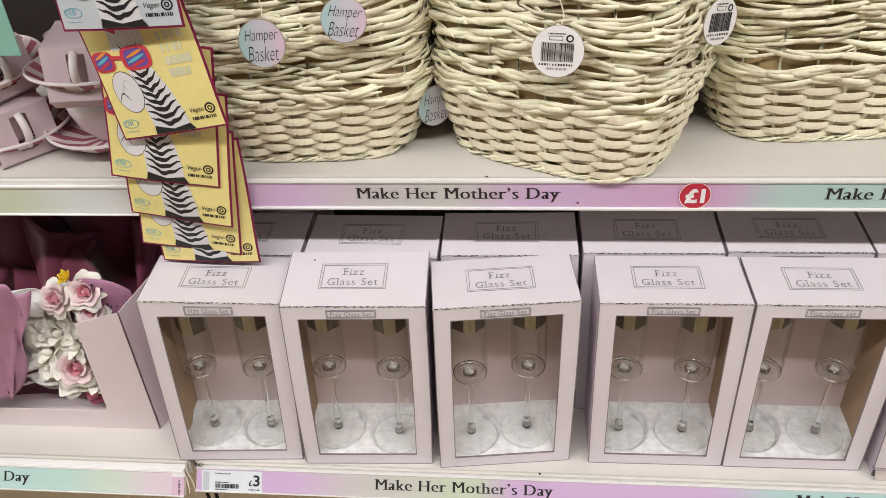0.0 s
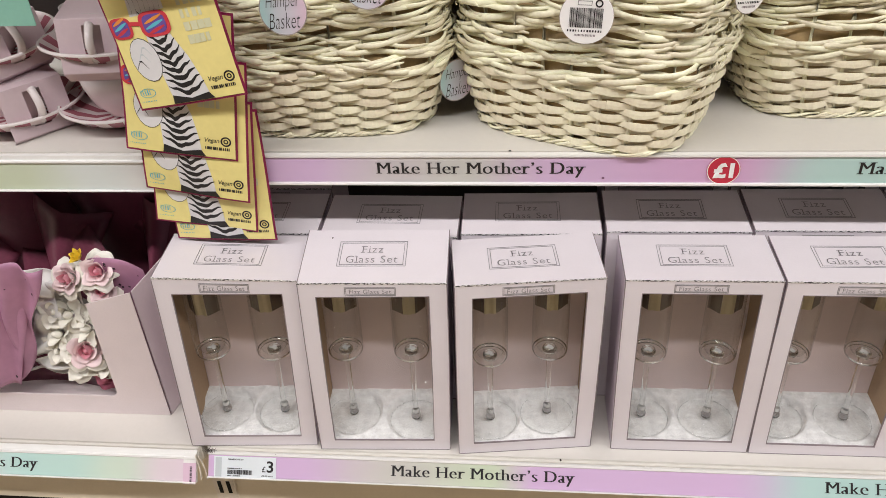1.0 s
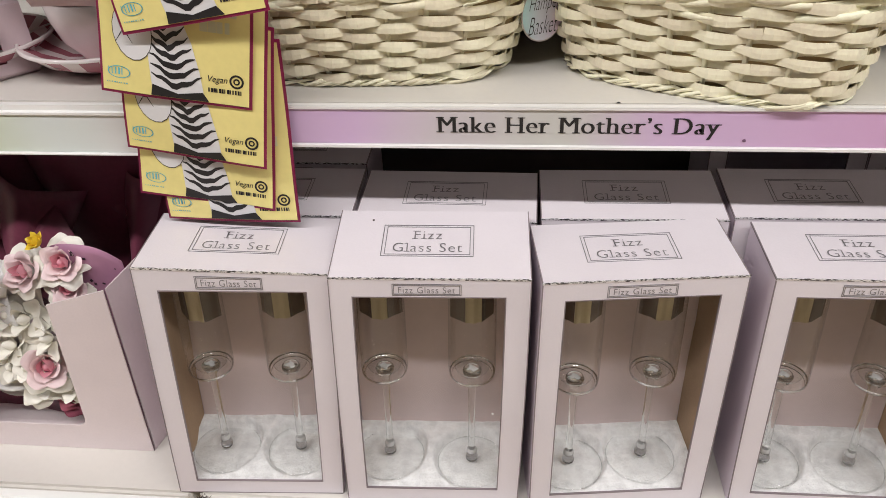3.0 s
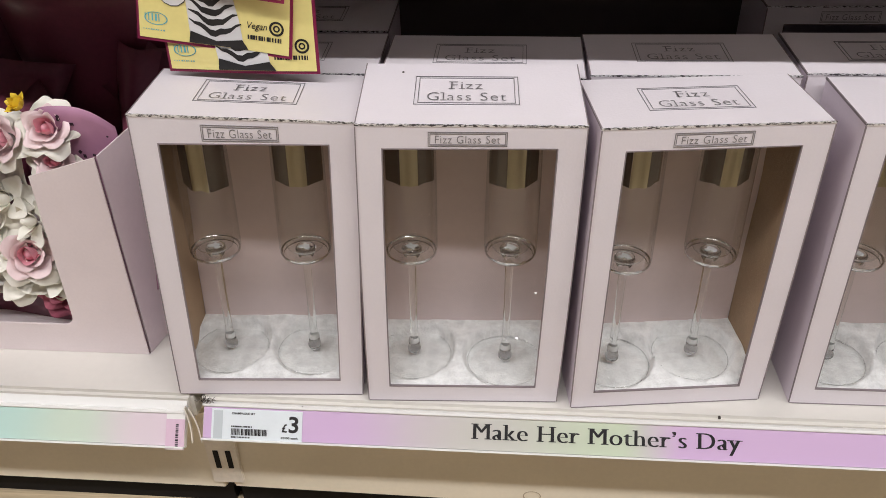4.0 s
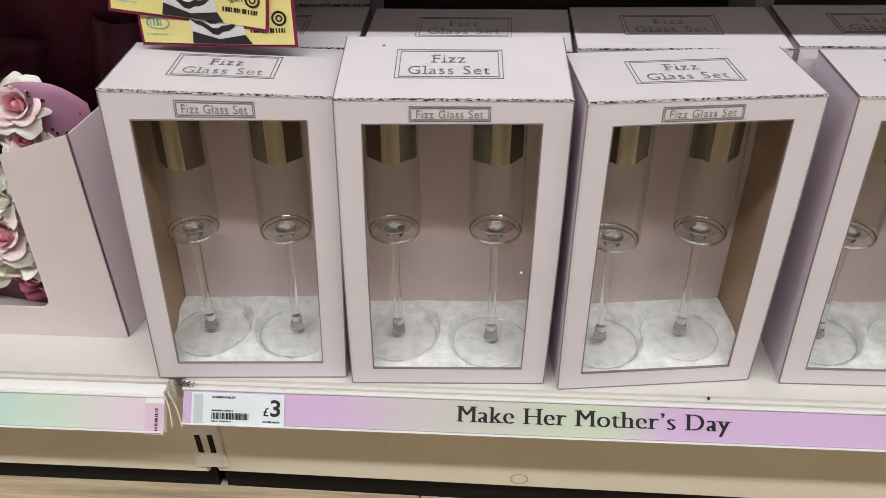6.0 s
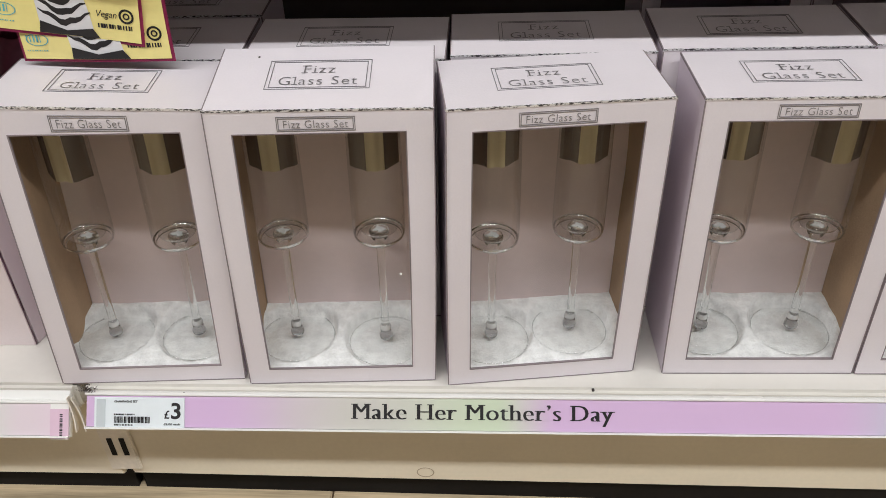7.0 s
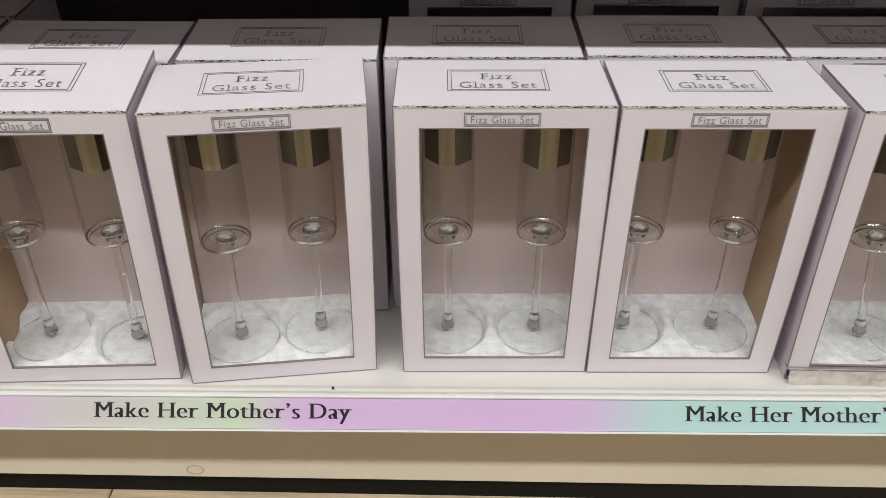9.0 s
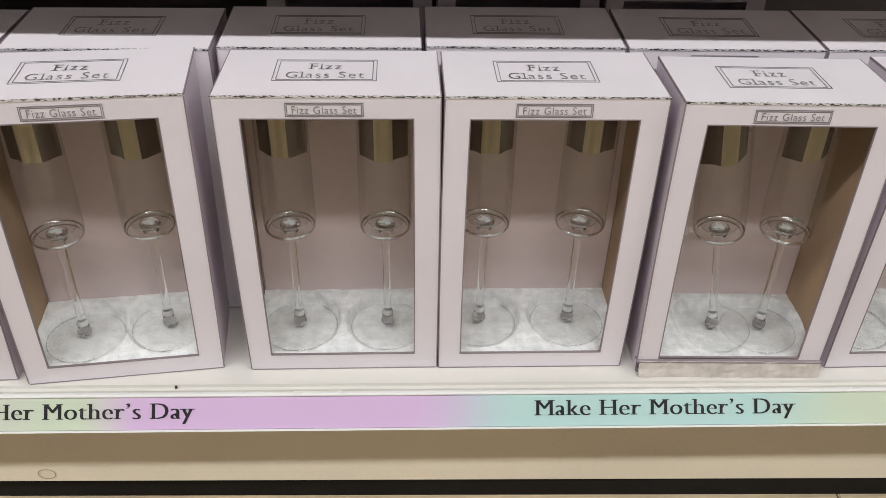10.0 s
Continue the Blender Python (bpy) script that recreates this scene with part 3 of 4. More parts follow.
def flute(m, tilt=0.0, rise=0.007):
    """A slim straight-sided sparkling wine glass on a stem; stands at m."""
    t = thing("champagne_flute", "clear champagne flute standing inside the lilac box", "glass", m @ pose(0, 0, 0, 0, tilt, 0), "flutes")
    up = lambda line: lathe([(x, z + rise) for x, z in line], 48)
    part("bowl", up([(0, 0.1000), (0.0165, 0.1002), (0.0198, 0.1014), (0.0212, 0.1036), (0.0217, 0.1080), (0.0216, 0.1400), (0.0213, 0.1750), (0.0206, 0.2200)]), M_thin, t, smooth=True)
    part("inner_floor", up([(0.0160, 0.1106), (0.0150, 0.1084), (0.0132, 0.1070), (0.0108, 0.1062), (0.0085, 0.1062), (0.0066, 0.1070)]), M_floorglass, t, "curved inner floor of the thick base", True)
    part("bowl_base", up([(0, 0.1012), (0.0064, 0.1014), (0.0084, 0.1030), (0.0088, 0.1052), (0.0078, 0.1070), (0.0056, 0.1076), (0.0030, 0.1068), (0, 0.1064)]), M_glass, t, "solid clear glass core", True)
    part("bottom_rim", up([(0.0186, 0.1026), (0.0182, 0.1010), (0.0194, 0.1016), (0.0204, 0.1026), (0.0209, 0.1048), (0.0200, 0.1046), (0.0186, 0.1026)]), M_glass, t, smooth=True)
    part("stem", lathe([(0, 0.0160), (0.0036, 0.0160), (0.0034, 0.024), (0.0031, 0.060), (0.0034, 0.086 + rise), (0.0044, 0.0960 + rise), (0.0070, 0.0998 + rise), (0, 0.0999 + rise)], 20), M_glass, t, smooth=True)
    part("knop", lathe([(0, 0.0030), (0.0040, 0.0034), (0.0058, 0.0060), (0.0060, 0.0090), (0.0046, 0.0120), (0.0050, 0.0132), (0.0042, 0.0158), (0, 0.0159)], 24), M_knop, t, smooth=True)
    part("collar", lathe([(0.0043, 0.0150), (0.0050, 0.0156), (0.0050, 0.0176), (0.0042, 0.0196), (0.0037, 0.0200)], 20), M_frost_glint, t, "bright frosted collar", True)
    # White blob painted in for the bright reflection in the thick base
    part("core", warped(up([(0, 0.1074), (0.0012, 0.1079), (0.0024, 0.1075), (0.0034, 0.1080), (0.0045, 0.1074), (0.0050, 0.1067), (0, 0.1066)]), lambda x, y, z: (x * (1.0 + 0.35 * math.sin(3 * math.atan2(y, x) + 600 * rise)), y * (0.85 + 0.3 * math.sin(4 * math.atan2(y, x))), z)), M_frost_glint, t, "white blob painting the reflection in the thick base", True)
    part("foot", lathe([(0, 0.0030), (0.008, 0.0028), (0.020, 0.0021), (0.0325, 0.0012), (0.0336, 0.0004)], 48), M_thin, t, smooth=True)
    part("foot_rim", lathe([(0.0331, 0.0008), (0.0335, 0.0003), (0.0339, 0.0007), (0.0336, 0.0013), (0.0331, 0.0008)], 48), M_glass, t, smooth=True)
    return t


def flute_pair(x, y, yaw, seed, feet, shear=0.0, lean=(0, 0), rises=(0.007, 0.007)):
    base = pose(x, y, SHELF, 0, 0, yaw)
    r = random.Random(seed + 90)
    for k, (fx, fy) in enumerate(feet):
        m = base @ pose(fx, fy, 0.0145)
        tip = lean[k] + shear / CH * 57.3 * 0.6
        flute(m, tip, rises[k])
        # cream tab between two dark brown wings, across the upper bowl
        c = thing("bowl_tab", "cream tab with dark brown wings in the flute's upper bowl", "card", m @ pose(0, 0, 0, 0, tip, 0) @ pose(0, 0, (0.173 if seed == 1 else 0.179) + r.uniform(-0.002, 0.004), 0, 0, r.uniform(-9, 9)), "card tabs")
        a, ph = r.uniform(0.0062, 0.0074), r.uniform(0, 6)
        ragged = lambda q: 0.0014 * noise.noise(Vector((q * 160, seed, k)))
        bm = sheet(lambda u, v: (a * (2 * u - 1), -0.0100 + 0.0012 * abs(u - 0.5) + 0.0006 * math.cos(9 * u + ph), 0.054 * v + (1 - v) * ragged(a * u)), 14, 6, 0.0005)
        part("tab", bm, M_cream, c)
        for side in (-1, 1):
            bm = sheet(lambda u, v: (side * (a + 0.0003 + (0.0190 - a) * u), -0.0090 + 0.011 * u, 0.054 * v + (1 - v) * ragged(side * (a + 0.01 * u))), 8, 5, 0.0005)
            part("wing", bm, M_taupe, c, "dark brown wing beside the cream tab")


FRONT = [  # x, y, yaw, shear, lift, left_up, lean of the two flutes
    (-0.402, 0.677, 3.0, 0.014, 0.001, 0.008, (0, 0)),
    (-0.2325, 0.679, 2.4, 0.008, 0.012, 0.002, (0, 0)),
    (-0.0575, 0.6795, 7.0, 0.005, 0.001, 0.001, (0, 0)),
    (0.1295, 0.6965, 0.6, -0.001, 0.0, 0.0, (0, 0)),
    (0.2945, 0.6975, 0.3, 0.0, 0.0, 0.0, (0, 0)),
    (0.4705, 0.691, -1.0, -0.004, 0.0, 0.0, (-8, -1)),
    (0.6440, 0.694, 1.0, 0.0, 0.0, 0.0, (0, 0)),
]
for n, (x, y, yaw, sh, lf, lu, ln) in enumerate(FRONT):
    feet = foot_places(n + 1, (0.081, 0.123) if n == 5 else (0.0345, 0.1175) if n == 1 else (0.0395, 0.1175), (-0.006, 0.003) if n == 1 else (0.0, 0.0))
    carton(x, y, yaw, sh, lf, lu, torn=(n == 5), seed=n + 1, feet=feet)
    flute_pair(x, y, yaw, n + 1, feet, sh, ln, (0.010, 0.015) if n == 1 else (0.007, 0.007))
for n, (x, y, yaw) in enumerate(((-0.388, 0.778, 0.5), (-0.2205, 0.776, -0.5), (-0.053, 0.781, 1.2), (0.1155, 0.789, 0.6), (0.2825, 0.794, 0.2), (0.4485, 0.793, 0.0), (0.615, 0.794, 0.6))):
    carton(x, y, yaw, 0.0, 0.004, 0.0, plain=n in (1, 4), seed=30 + n)
for n, (x, y, yaw) in enumerate(((-0.392, 0.884, 0.4), (0.128, 0.965, 1.0), (0.297, 0.975, -1.0), (0.466, 0.968, 0.5))):
    carton(x, y, yaw, 0.0, 0.003, 0.0, plain=True, seed=50 + n)

# ---- wicker baskets on the upper shelf ----
M_willow = material("pale_willow", lin(254, 239, 209), 0.5, vary=0.16, scale=30, bump=0.35, bump_scale=220)
M_willowflat = material("pale_split_willow", lin(254, 239, 210), 0.5, vary=0.12, scale=24, bump=0.3, bump_scale=260)
# Darker willow: shade between the rods put into the colour
M_willowdark = material("willow_gap_shade", lin(176, 152, 112), 0.8, vary=0.2, scale=40, bump=0.5)


def tube(points, radii, sides=6, flat=1.0, ref=(0, 0, 1)):
    """A rod through points; flat squeezes it across the second axis."""
    verts, faces = [], []
    n = len(points)
    for k, p in enumerate(points):
        d = (points[min(k + 1, n - 1)] - points[max(k - 1, 0)]).normalized()
        up = Vector(ref)
        side = d.cross(up).normalized()
        up2 = side.cross(d).normalized()
        for s in range(sides):
            a = 2 * math.pi * s / sides
            verts.append(p + side * (math.cos(a) * radii[k] * flat) + up2 * (math.sin(a) * radii[k]))
        if k:
            for s in range(sides):
                b0, b1 = (k - 1) * sides, k * sides
                faces.append((b0 + s, b0 + (s + 1) % sides, b1 + (s + 1) % sides, b1 + s))
    faces.append(tuple(range(sides - 1, -1, -1)))
    faces.append(tuple(range((n - 1) * sides, n * sides)))
    me = bpy.data.meshes.new("rod")
    me.from_pydata(verts, [], faces)
    for f in me.polygons:
        f.use_smooth = len(f.vertices) == 4
    return me


def mesh_part(name, me, mat, parent, label=""):
    me.materials.append(mat)
    ob = new(name, me)
    ob.parent = parent
    return tagged(ob, label) if label else ob


def wicker_basket(m, a0, b0, a1, b1, seed, label, height=0.235, stakes=28, weave=0.082):
    """A nested stack's outer basket: split-willow weave below, slanting rods above."""
    r = random.Random(seed)
    t = thing("wicker_basket", label, "basket", m, "wicker baskets")

    def at(theta, h, off=0.0):
        k = h / height
        swell = min(1.0, h / 0.095) ** 0.7
        waist = 1.0 - 0.05 * math.exp(-((h - 0.128) / 0.016) ** 2) - 0.035 * math.exp(-((h - 0.19) / 0.014) ** 2)
        a, b = (a0 + (a1 - a0) * swell) * waist, (b0 + (b1 - b0) * swell) * waist
        c, s = math.cos(theta), math.sin(theta)
        far = (abs(c) ** 4 + abs(s) ** 4) ** (-1 / 4)
        nrm = Vector((math.copysign(abs(c) ** 2.4, c) / a, math.copysign(abs(s) ** 2.4, s) / b, 0)).normalized()
        return Vector((a * far * c, b * far * s, h)) + nrm * off

    # inner wall that closes the weave, dark to paint shade in its gaps
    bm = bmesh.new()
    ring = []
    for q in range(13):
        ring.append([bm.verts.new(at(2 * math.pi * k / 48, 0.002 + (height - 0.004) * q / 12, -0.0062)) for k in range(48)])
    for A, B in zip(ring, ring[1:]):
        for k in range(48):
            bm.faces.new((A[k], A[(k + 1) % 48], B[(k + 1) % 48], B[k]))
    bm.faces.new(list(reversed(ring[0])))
    part("inner_wall", bm, M_willowdark, t, "inner willow wall, gap shade painted into its colour", True)
    # stakes
    for k in range(stakes):
        th = 2 * math.pi * (k + 0.5) / stakes
        pts = [at(th, 0.002 + 0.226 * q / 8, -0.002) for q in range(9)]
        mesh_part("stake", tube(pts, [0.0024] * 9, 5), M_willow, t)
    # split bands of the lower wall, over and under the stakes
    rows = int(weave / 0.0074)
    for row in range(rows):
        h = 0.010 + row * 0.0074
        start = r.uniform(0, 6.3)
        pieces = 3
        for q in range(pieces):
            n = 44
            pts, rad = [], []
            for k in range(n + 1):
                th = start + 2 * math.pi * (q + k / n) / pieces
                ph = math.cos(th * stakes / 2 + math.pi * row + math.pi * 0.25)
                pts.append(at(th, h + 0.0032 * noise.noise(Vector((th * 4, row * 2.1, seed))), 0.0005 + 0.0038 * ph))
                rad.append(0.0044 * (0.86 + 0.25 * max(0, ph)) * (1 + 0.25 * noise.noise(Vector((th * 4, row * 5.3, seed + 4)))))
            me = tube(pts, rad, 6, 0.15)
            for f in me.polygons:
                f.use_smooth = False
            mesh_part("split_band", me, M_willowflat, t)
    # plaited foot
    for q in range(5):
        pts, rad = [], []
        for k in range(97):
            th = 2 * math.pi * k / 96
            pts.append(at(th, 0.0040 + 0.0030 * math.sin(th * (13 + 2 * q) + q * 1.26) + 0.001 * noise.noise(Vector((th * 9, q, seed))), 0.0026 + 0.0034 * math.cos(th * (13 + 2 * q) + q * 1.26)))
            rad.append(0.0013 + 0.0005 * math.sin(th * 5 + q))
        mesh_part("foot_braid", tube(pts, rad, 5), M_willow, t)
    # rods of the upper wall
    h = weave - 0.001
    row = 0
    while h < height - 0.004:
        start = r.uniform(0, 6.3)
        th0 = start
        while th0 < start + 2 * math.pi:
            span = r.uniform(0.75, 1.7)
            n = max(12, int(span * 18))
            rise = r.uniform(0.010, 0.030) * (1 if r.random() < 0.6 else -0.9)
            base = r.uniform(0.0021, 0.0038)
            ph0, amp = r.uniform(0, 6.3), r.uniform(0.0026, 0.0054)
            wob = r.uniform(0, 90)
            pts, rad = [], []
            for k in range(n + 1):
                u = k / n
                th = th0 + span * u
                hh = h + rise * (u - 0.5) + 0.0022 * noise.noise(Vector((th * 2.5, wob, seed)))
                off = 0.0015 + amp * math.cos(th * stakes / 2 + ph0 + math.pi * row) + 0.0045 * max(0, (u - 0.86) / 0.14) ** 2
                pts.append(at(th, max(weave * 0.86, min(height, hh)), off))
                rad.append(base * (0.62 + 0.38 * math.sin(math.pi * min(1, u * 1.6 + 0.2) * 0.5)) * min(1.0, 0.35 + 9 * u, 0.35 + 9 * (1 - u)) * (1 + 0.14 * noise.noise(Vector((th * 6, wob, 3)))))
            mesh_part("willow_rod", tube(pts, rad, 6, 0.45), M_willow, t)
            th0 += span * 0.93
        h += r.uniform(0.0031, 0.0042)
        row += 1
    return t


wicker_basket(pose(-0.203, 0.915, UPPER, 0, 0, 3), 0.108, 0.100, 0.142, 0.132, 11, "pale wicker hamper basket with slanting willow rods")
wicker_basket(pose(0.097, 0.876, UPPER, 0, 0, -25), 0.113, 0.091, 0.140, 0.110, 12, "pale wicker hamper basket standing over the shelf edge")
wicker_basket(pose(0.392, 0.965, UPPER, 0, 0, 5), 0.122, 0.106, 0.152, 0.128, 13, "pale wicker hamper basket set back on the shelf")

# round swing tags
M_tagprint = ramp_material("tag_print", [(-0.025, (172, 208, 206)), (0.0, (206, 206, 214)), (0.025, (222, 196, 212))], 0.35, 0.0)
M_tagedge = material("grey_tag_edge", lin(176, 166, 160), 0.6)
M_string = material("paper_string", lin(226, 214, 184), 0.8)


def swing_tag(m, radius, code, label):
    t = thing("swing_tag", label, "tag", m, "basket tags")
    part("card", moved(lathe([(0, 0), (radius, 0), (radius, 0.0009), (0, 0.0009)], 44), pose(0, 0.0009, 0, 90)), M_tagedge, t)
    if code:
        part("print_face", moved(lathe([(0, 0), (radius * 0.985, 0), (radius * 0.98, 0.0003), (0, 0.0003)], 44), pose(0, 0, 0, 90)), M_white, t, "white printed face")
        part("barcode", moved(bars(-0.0155, -0.0085, 0.0150, 0.0095, 32, 8), pose(0, -0.0006, -0.001)), M_print, t)
        part("small_print", moved(bars(-0.0170, -0.0125, 0.0165, -0.0105, 13, 12, 0.5), pose(0, -0.0006, -0.001)), M_print, t)
        part("small_print", moved(bars(-0.010, -0.0165, 0.010, -0.0145, 16, 13, 0.5), pose(0, -0.0006, -0.001)), M_cardedge, t)
        part("small_print", moved(bars(-0.010, 0.0175, 0.007, 0.0187, 14, 14, 0.6), pose(0, -0.0006, -0.001)), M_print, t)
        part("mark_frame", moved(frame_lines(-0.009, 0.0120, 0.004, 0.0160, 0.0004), pose(0, -0.0006, -0.001)), M_print, t)
        part("round_mark", moved(lathe([(0.0022, 0), (0.0036, 0), (0.0036, 0.0002), (0.0022, 0.0002)], 20), pose(0.0105, -0.0006, 0.013, 90)), M_print, t)
    else:
        part("print_face", moved(lathe([(0, 0), (radius * 0.96, 0), (radius * 0.955, 0.0003), (0, 0.0003)], 44), pose(0, 0, 0, 90)), M_tagprint, t, "pastel printed face")
        part("lettering", moved(letters("Hamper", radius * 1.45, radius * 0.62, bold=-0.016, shear=0.38), pose(0.0005, -0.0006, radius * 0.30, 0, -4)), M_print, t)
        part("lettering", moved(letters("Basket", radius * 1.35, radius * 0.62, bold=-0.016, shear=0.38), pose(0.0005, -0.0006, -radius * 0.40, 0, -4)), M_print, t)
    pts = [Vector((0.003 * math.sin(k * 0.7), 0.0015 + 0.0016 * k, radius * 0.86 + 0.0045 * k)) for k in range(7)]
    mesh_part("string", tube(pts, [0.0007] * 7, 5), M_string, t)
    return t


swing_tag(pose(-0.2145, 0.757, 0.7235, -6, 0, -4), 0.0245, False, "round pastel hamper basket tag tied to the wicker")
swing_tag(pose(-0.1300, 0.762, 0.7440, -6, 12, 10), 0.0225, False, "round pastel hamper basket tag turned slightly on its string")
swing_tag(pose(0.0765, 0.7415, 0.7165, -6, 3, -2), 0.0250, True, "round white barcode tag hanging on the basket")
swing_tag(pose(0.2360, 0.800, 0.7210, -4, 10, 38), 0.0235, True, "round white barcode tag turned edgeways between baskets")
swing_tag(pose(-0.0560, 0.850, 0.6100, -3, 8, 40), 0.0240, False, "round pastel basket tag hanging low between baskets")

# ---- hanging sachets ----
M_yellow = material("yellow_sachet_print", lin(238, 224, 146), 0.32, vary=0.05, scale=20)
M_magenta = material("magenta_sachet_edge", lin(176, 58, 104), 0.35, vary=0.06)
M_silver = material("grey_sachet_print", lin(196, 204, 208), 0.3, vary=0.05)
M_cyan = material("cyan_print", lin(96, 190, 208), 0.4)
M_paleblue = material("pale_blue_print", lin(214, 214, 178), 0.4)
M_artwhite = material("white_art_print", lin(222, 222, 222), 0.4, vary=0.04)
M_coral = material("coral_print", lin(206, 64, 74), 0.4)
M_orange = material("orange_print", lin(232, 150, 70), 0.4)
M_violet = material("violet_print", lin(110, 84, 160), 0.4)
SW, SH = 0.119, 0.160


def sachet(m, seed, grey=False, label="yellow foil sachet with a magenta edge"):
    """A flat printed pouch whose bottom middle is at m; the art is plain blots, bands and bars."""
    t = thing("sachet", label, "sachet", m, "hanging sachets")
    r = random.Random(seed)
    k1, k2 = r.uniform(-1, 1), r.uniform(0, 6)

    def bend(x, z):
        u, v = x / SW, z / SH
        puff = 0.0028 * max(0.0, 1 - (2 * u) ** 2) * math.sin(math.pi * min(1, max(0, v)))
        return -puff + 0.0035 * k1 * u + 0.0016 * math.sin(5 * v + k2) + 0.006 * max(0, 0.25 - v) * math.sin(4 * u + k2)

    def on(bm, off):
        return warped(bm, lambda x, y, z: (x, bend(x, z) - off, z))

    def patch(points, off):
        """A filled outline of fractions (across, up), laid on the face."""
        bm = bmesh.new()
        vs = [bm.verts.new(((a - 0.61) * SW, 0, b * SH)) for a, b in points]
        c = bm.verts.new((sum(v.co.x for v in vs) / len(vs), 0, sum(v.co.z for v in vs) / len(vs)))
        for q in range(len(vs)):
            bm.faces.new((c, vs[q], vs[(q + 1) % len(vs)]))
        bmesh.ops.subdivide_edges(bm, edges=list(bm.edges), cuts=1)
        return on(bm, off)

    def band(line, width, off):
        bm = bmesh.new()
        L = []
        for q, (a, b) in enumerate(line):
            wq = width * math.sin(math.pi * (q + 0.6) / (len(line) + 0.2))
            L.append((bm.verts.new(((a - 0.61) * SW, 0, (b - wq) * SH)), bm.verts.new(((a - 0.61) * SW, 0, (b + wq) * SH))))
        for A, B in zip(L, L[1:]):
            bm.faces.new((A[0], B[0], B[1], A[1]))
        return on(bm, off)

    part("edge", on(sheet(lambda u, v: ((u - 0.5) * SW, 0, v * SH), 12, 14, 0.0006), 0), M_magenta, t, "magenta sealed edge")
    part("face", on(sheet(lambda u, v: ((u - 0.5) * (SW - 0.0046), 0, 0.0024 + v * (SH - 0.005)), 12, 14), 0.0009), M_silver if grey else M_yellow, t)
    ell = lambda cx, cy, rx, ry, n=18, tilt=0.0: [(cx + rx * math.cos(2 * math.pi * q / n) * math.cos(tilt) - ry * math.sin(2 * math.pi * q / n) * math.sin(tilt), cy + rx * math.cos(2 * math.pi * q / n) * math.sin(tilt) + ry * math.sin(2 * math.pi * q / n) * math.cos(tilt)) for q in range(n)]
    # plain art: pale blot, striped band, dark foot, bright patches
    part("art_band", patch([(0.46, 0.03), (0.80, 0.03), (0.77, 0.16), (0.72, 0.30), (0.64, 0.44), (0.56, 0.60), (0.44, 0.60), (0.42, 0.44), (0.43, 0.26)], 0.0012), M_artwhite, t)
    for q in range(11):
        b = 0.075 + q * 0.047
        half = 0.165 - q * 0.0085
        cx = 0.62 - q * 0.0125
        part("art_stripe", band([(cx + half * s, b + 0.060 * abs(s) ** 1.2 + 0.006 * math.sin(9 * s + q)) for s in [-1 + 0.2 * z for z in range(11)]], 0.0155, 0.0014), M_print, t)
    part("art_foot", patch([(0.45, 0.018), (0.83, 0.018), (0.79, 0.062), (0.70, 0.040), (0.62, 0.030), (0.54, 0.040), (0.46, 0.075)], 0.0016), M_print, t)
    part("art_outline", patch(ell(0.34, 0.315, 0.128, 0.142, tilt=0.5), 0.0014), M_print, t)
    part("art_blot", patch(ell(0.34, 0.315, 0.123, 0.138, tilt=0.5), 0.0016), M_artwhite, t)
    for q in range(3):
        part("art_stripe", band([(0.285 + 0.055 * z + 0.035 * q, 0.285 + 0.040 * q + 0.030 * math.cos(2.6 * z)) for z in (-1, -0.6, -0.2, 0.2, 0.6, 1)], 0.0055, 0.0018), M_greyprint if q else M_print, t)
    if not grey:
        for cx, cy, rx, ry in ((0.225, 0.530, 0.100, 0.066), (0.535, 0.515, 0.135, 0.078)):
            soft = lambda k: [(cx + k * rx * math.copysign(abs(math.cos(q * 0.2618)) ** 0.6, math.cos(q * 0.2618)), cy + k * ry * math.copysign(abs(math.sin(q * 0.2618)) ** 0.6, math.sin(q * 0.2618)) + 0.05 * (cx - 0.4)) for q in range(24)]
            part("art_patch", patch(soft(1.0), 0.0017), M_coral, t)
            part("art_patch", patch(soft(0.76), 0.0019), M_violet, t)
            for q, mat in enumerate((M_orange, M_cyan, M_coral)):
                part("art_stripe", band([(cx + rx * 0.62 * z, cy + 0.035 - 0.033 * q + 0.020 * z) for z in (-1, -0.5, 0, 0.5, 1)], 0.011, 0.0021), mat, t)
        part("art_patch", patch([(0.31, 0.555), (0.42, 0.545), (0.42, 0.520), (0.31, 0.530)], 0.0018), M_coral, t)
        part("art_patch", patch([(0.36, 0.72), (0.42, 0.82), (0.60, 0.80), (0.64, 0.74), (0.48, 0.70)], 0.0017), M_cyan, t)
        part("art_patch", patch([(0.34, 0.72), (0.38, 0.82), (0.48, 0.80), (0.44, 0.68)], 0.0019), M_coral, t)
        part("art_band", patch([(0.34, 0.58), (0.66, 0.60), (0.66, 0.72), (0.50, 0.70), (0.36, 0.72)], 0.0013), M_artwhite, t)
        for q in range(7):
            part("art_stripe", band([(0.37 + q * 0.042 + 0.010 * math.sin(3 * s), 0.59 + 0.11 * s) for s in (0, 0.3, 0.6, 1.0)], 0.006, 0.00145), M_print, t)
        for q in range(4):
            part("pale_bar", on(moved(bars(-0.0, 0, 0.028 - 0.003 * (q % 2), 0.0085, 4, q + 3, 0.75), Matrix.Translation((0.020, 0, 0.096 - q * 0.0125))), 0.0013), M_paleblue, t)
        part("small_print", on(moved(bars(0, 0, 0.030, 0.0045, 9, 21), Matrix.Translation((-0.038, 0, SH - 0.012))), 0.0013), M_print, t)
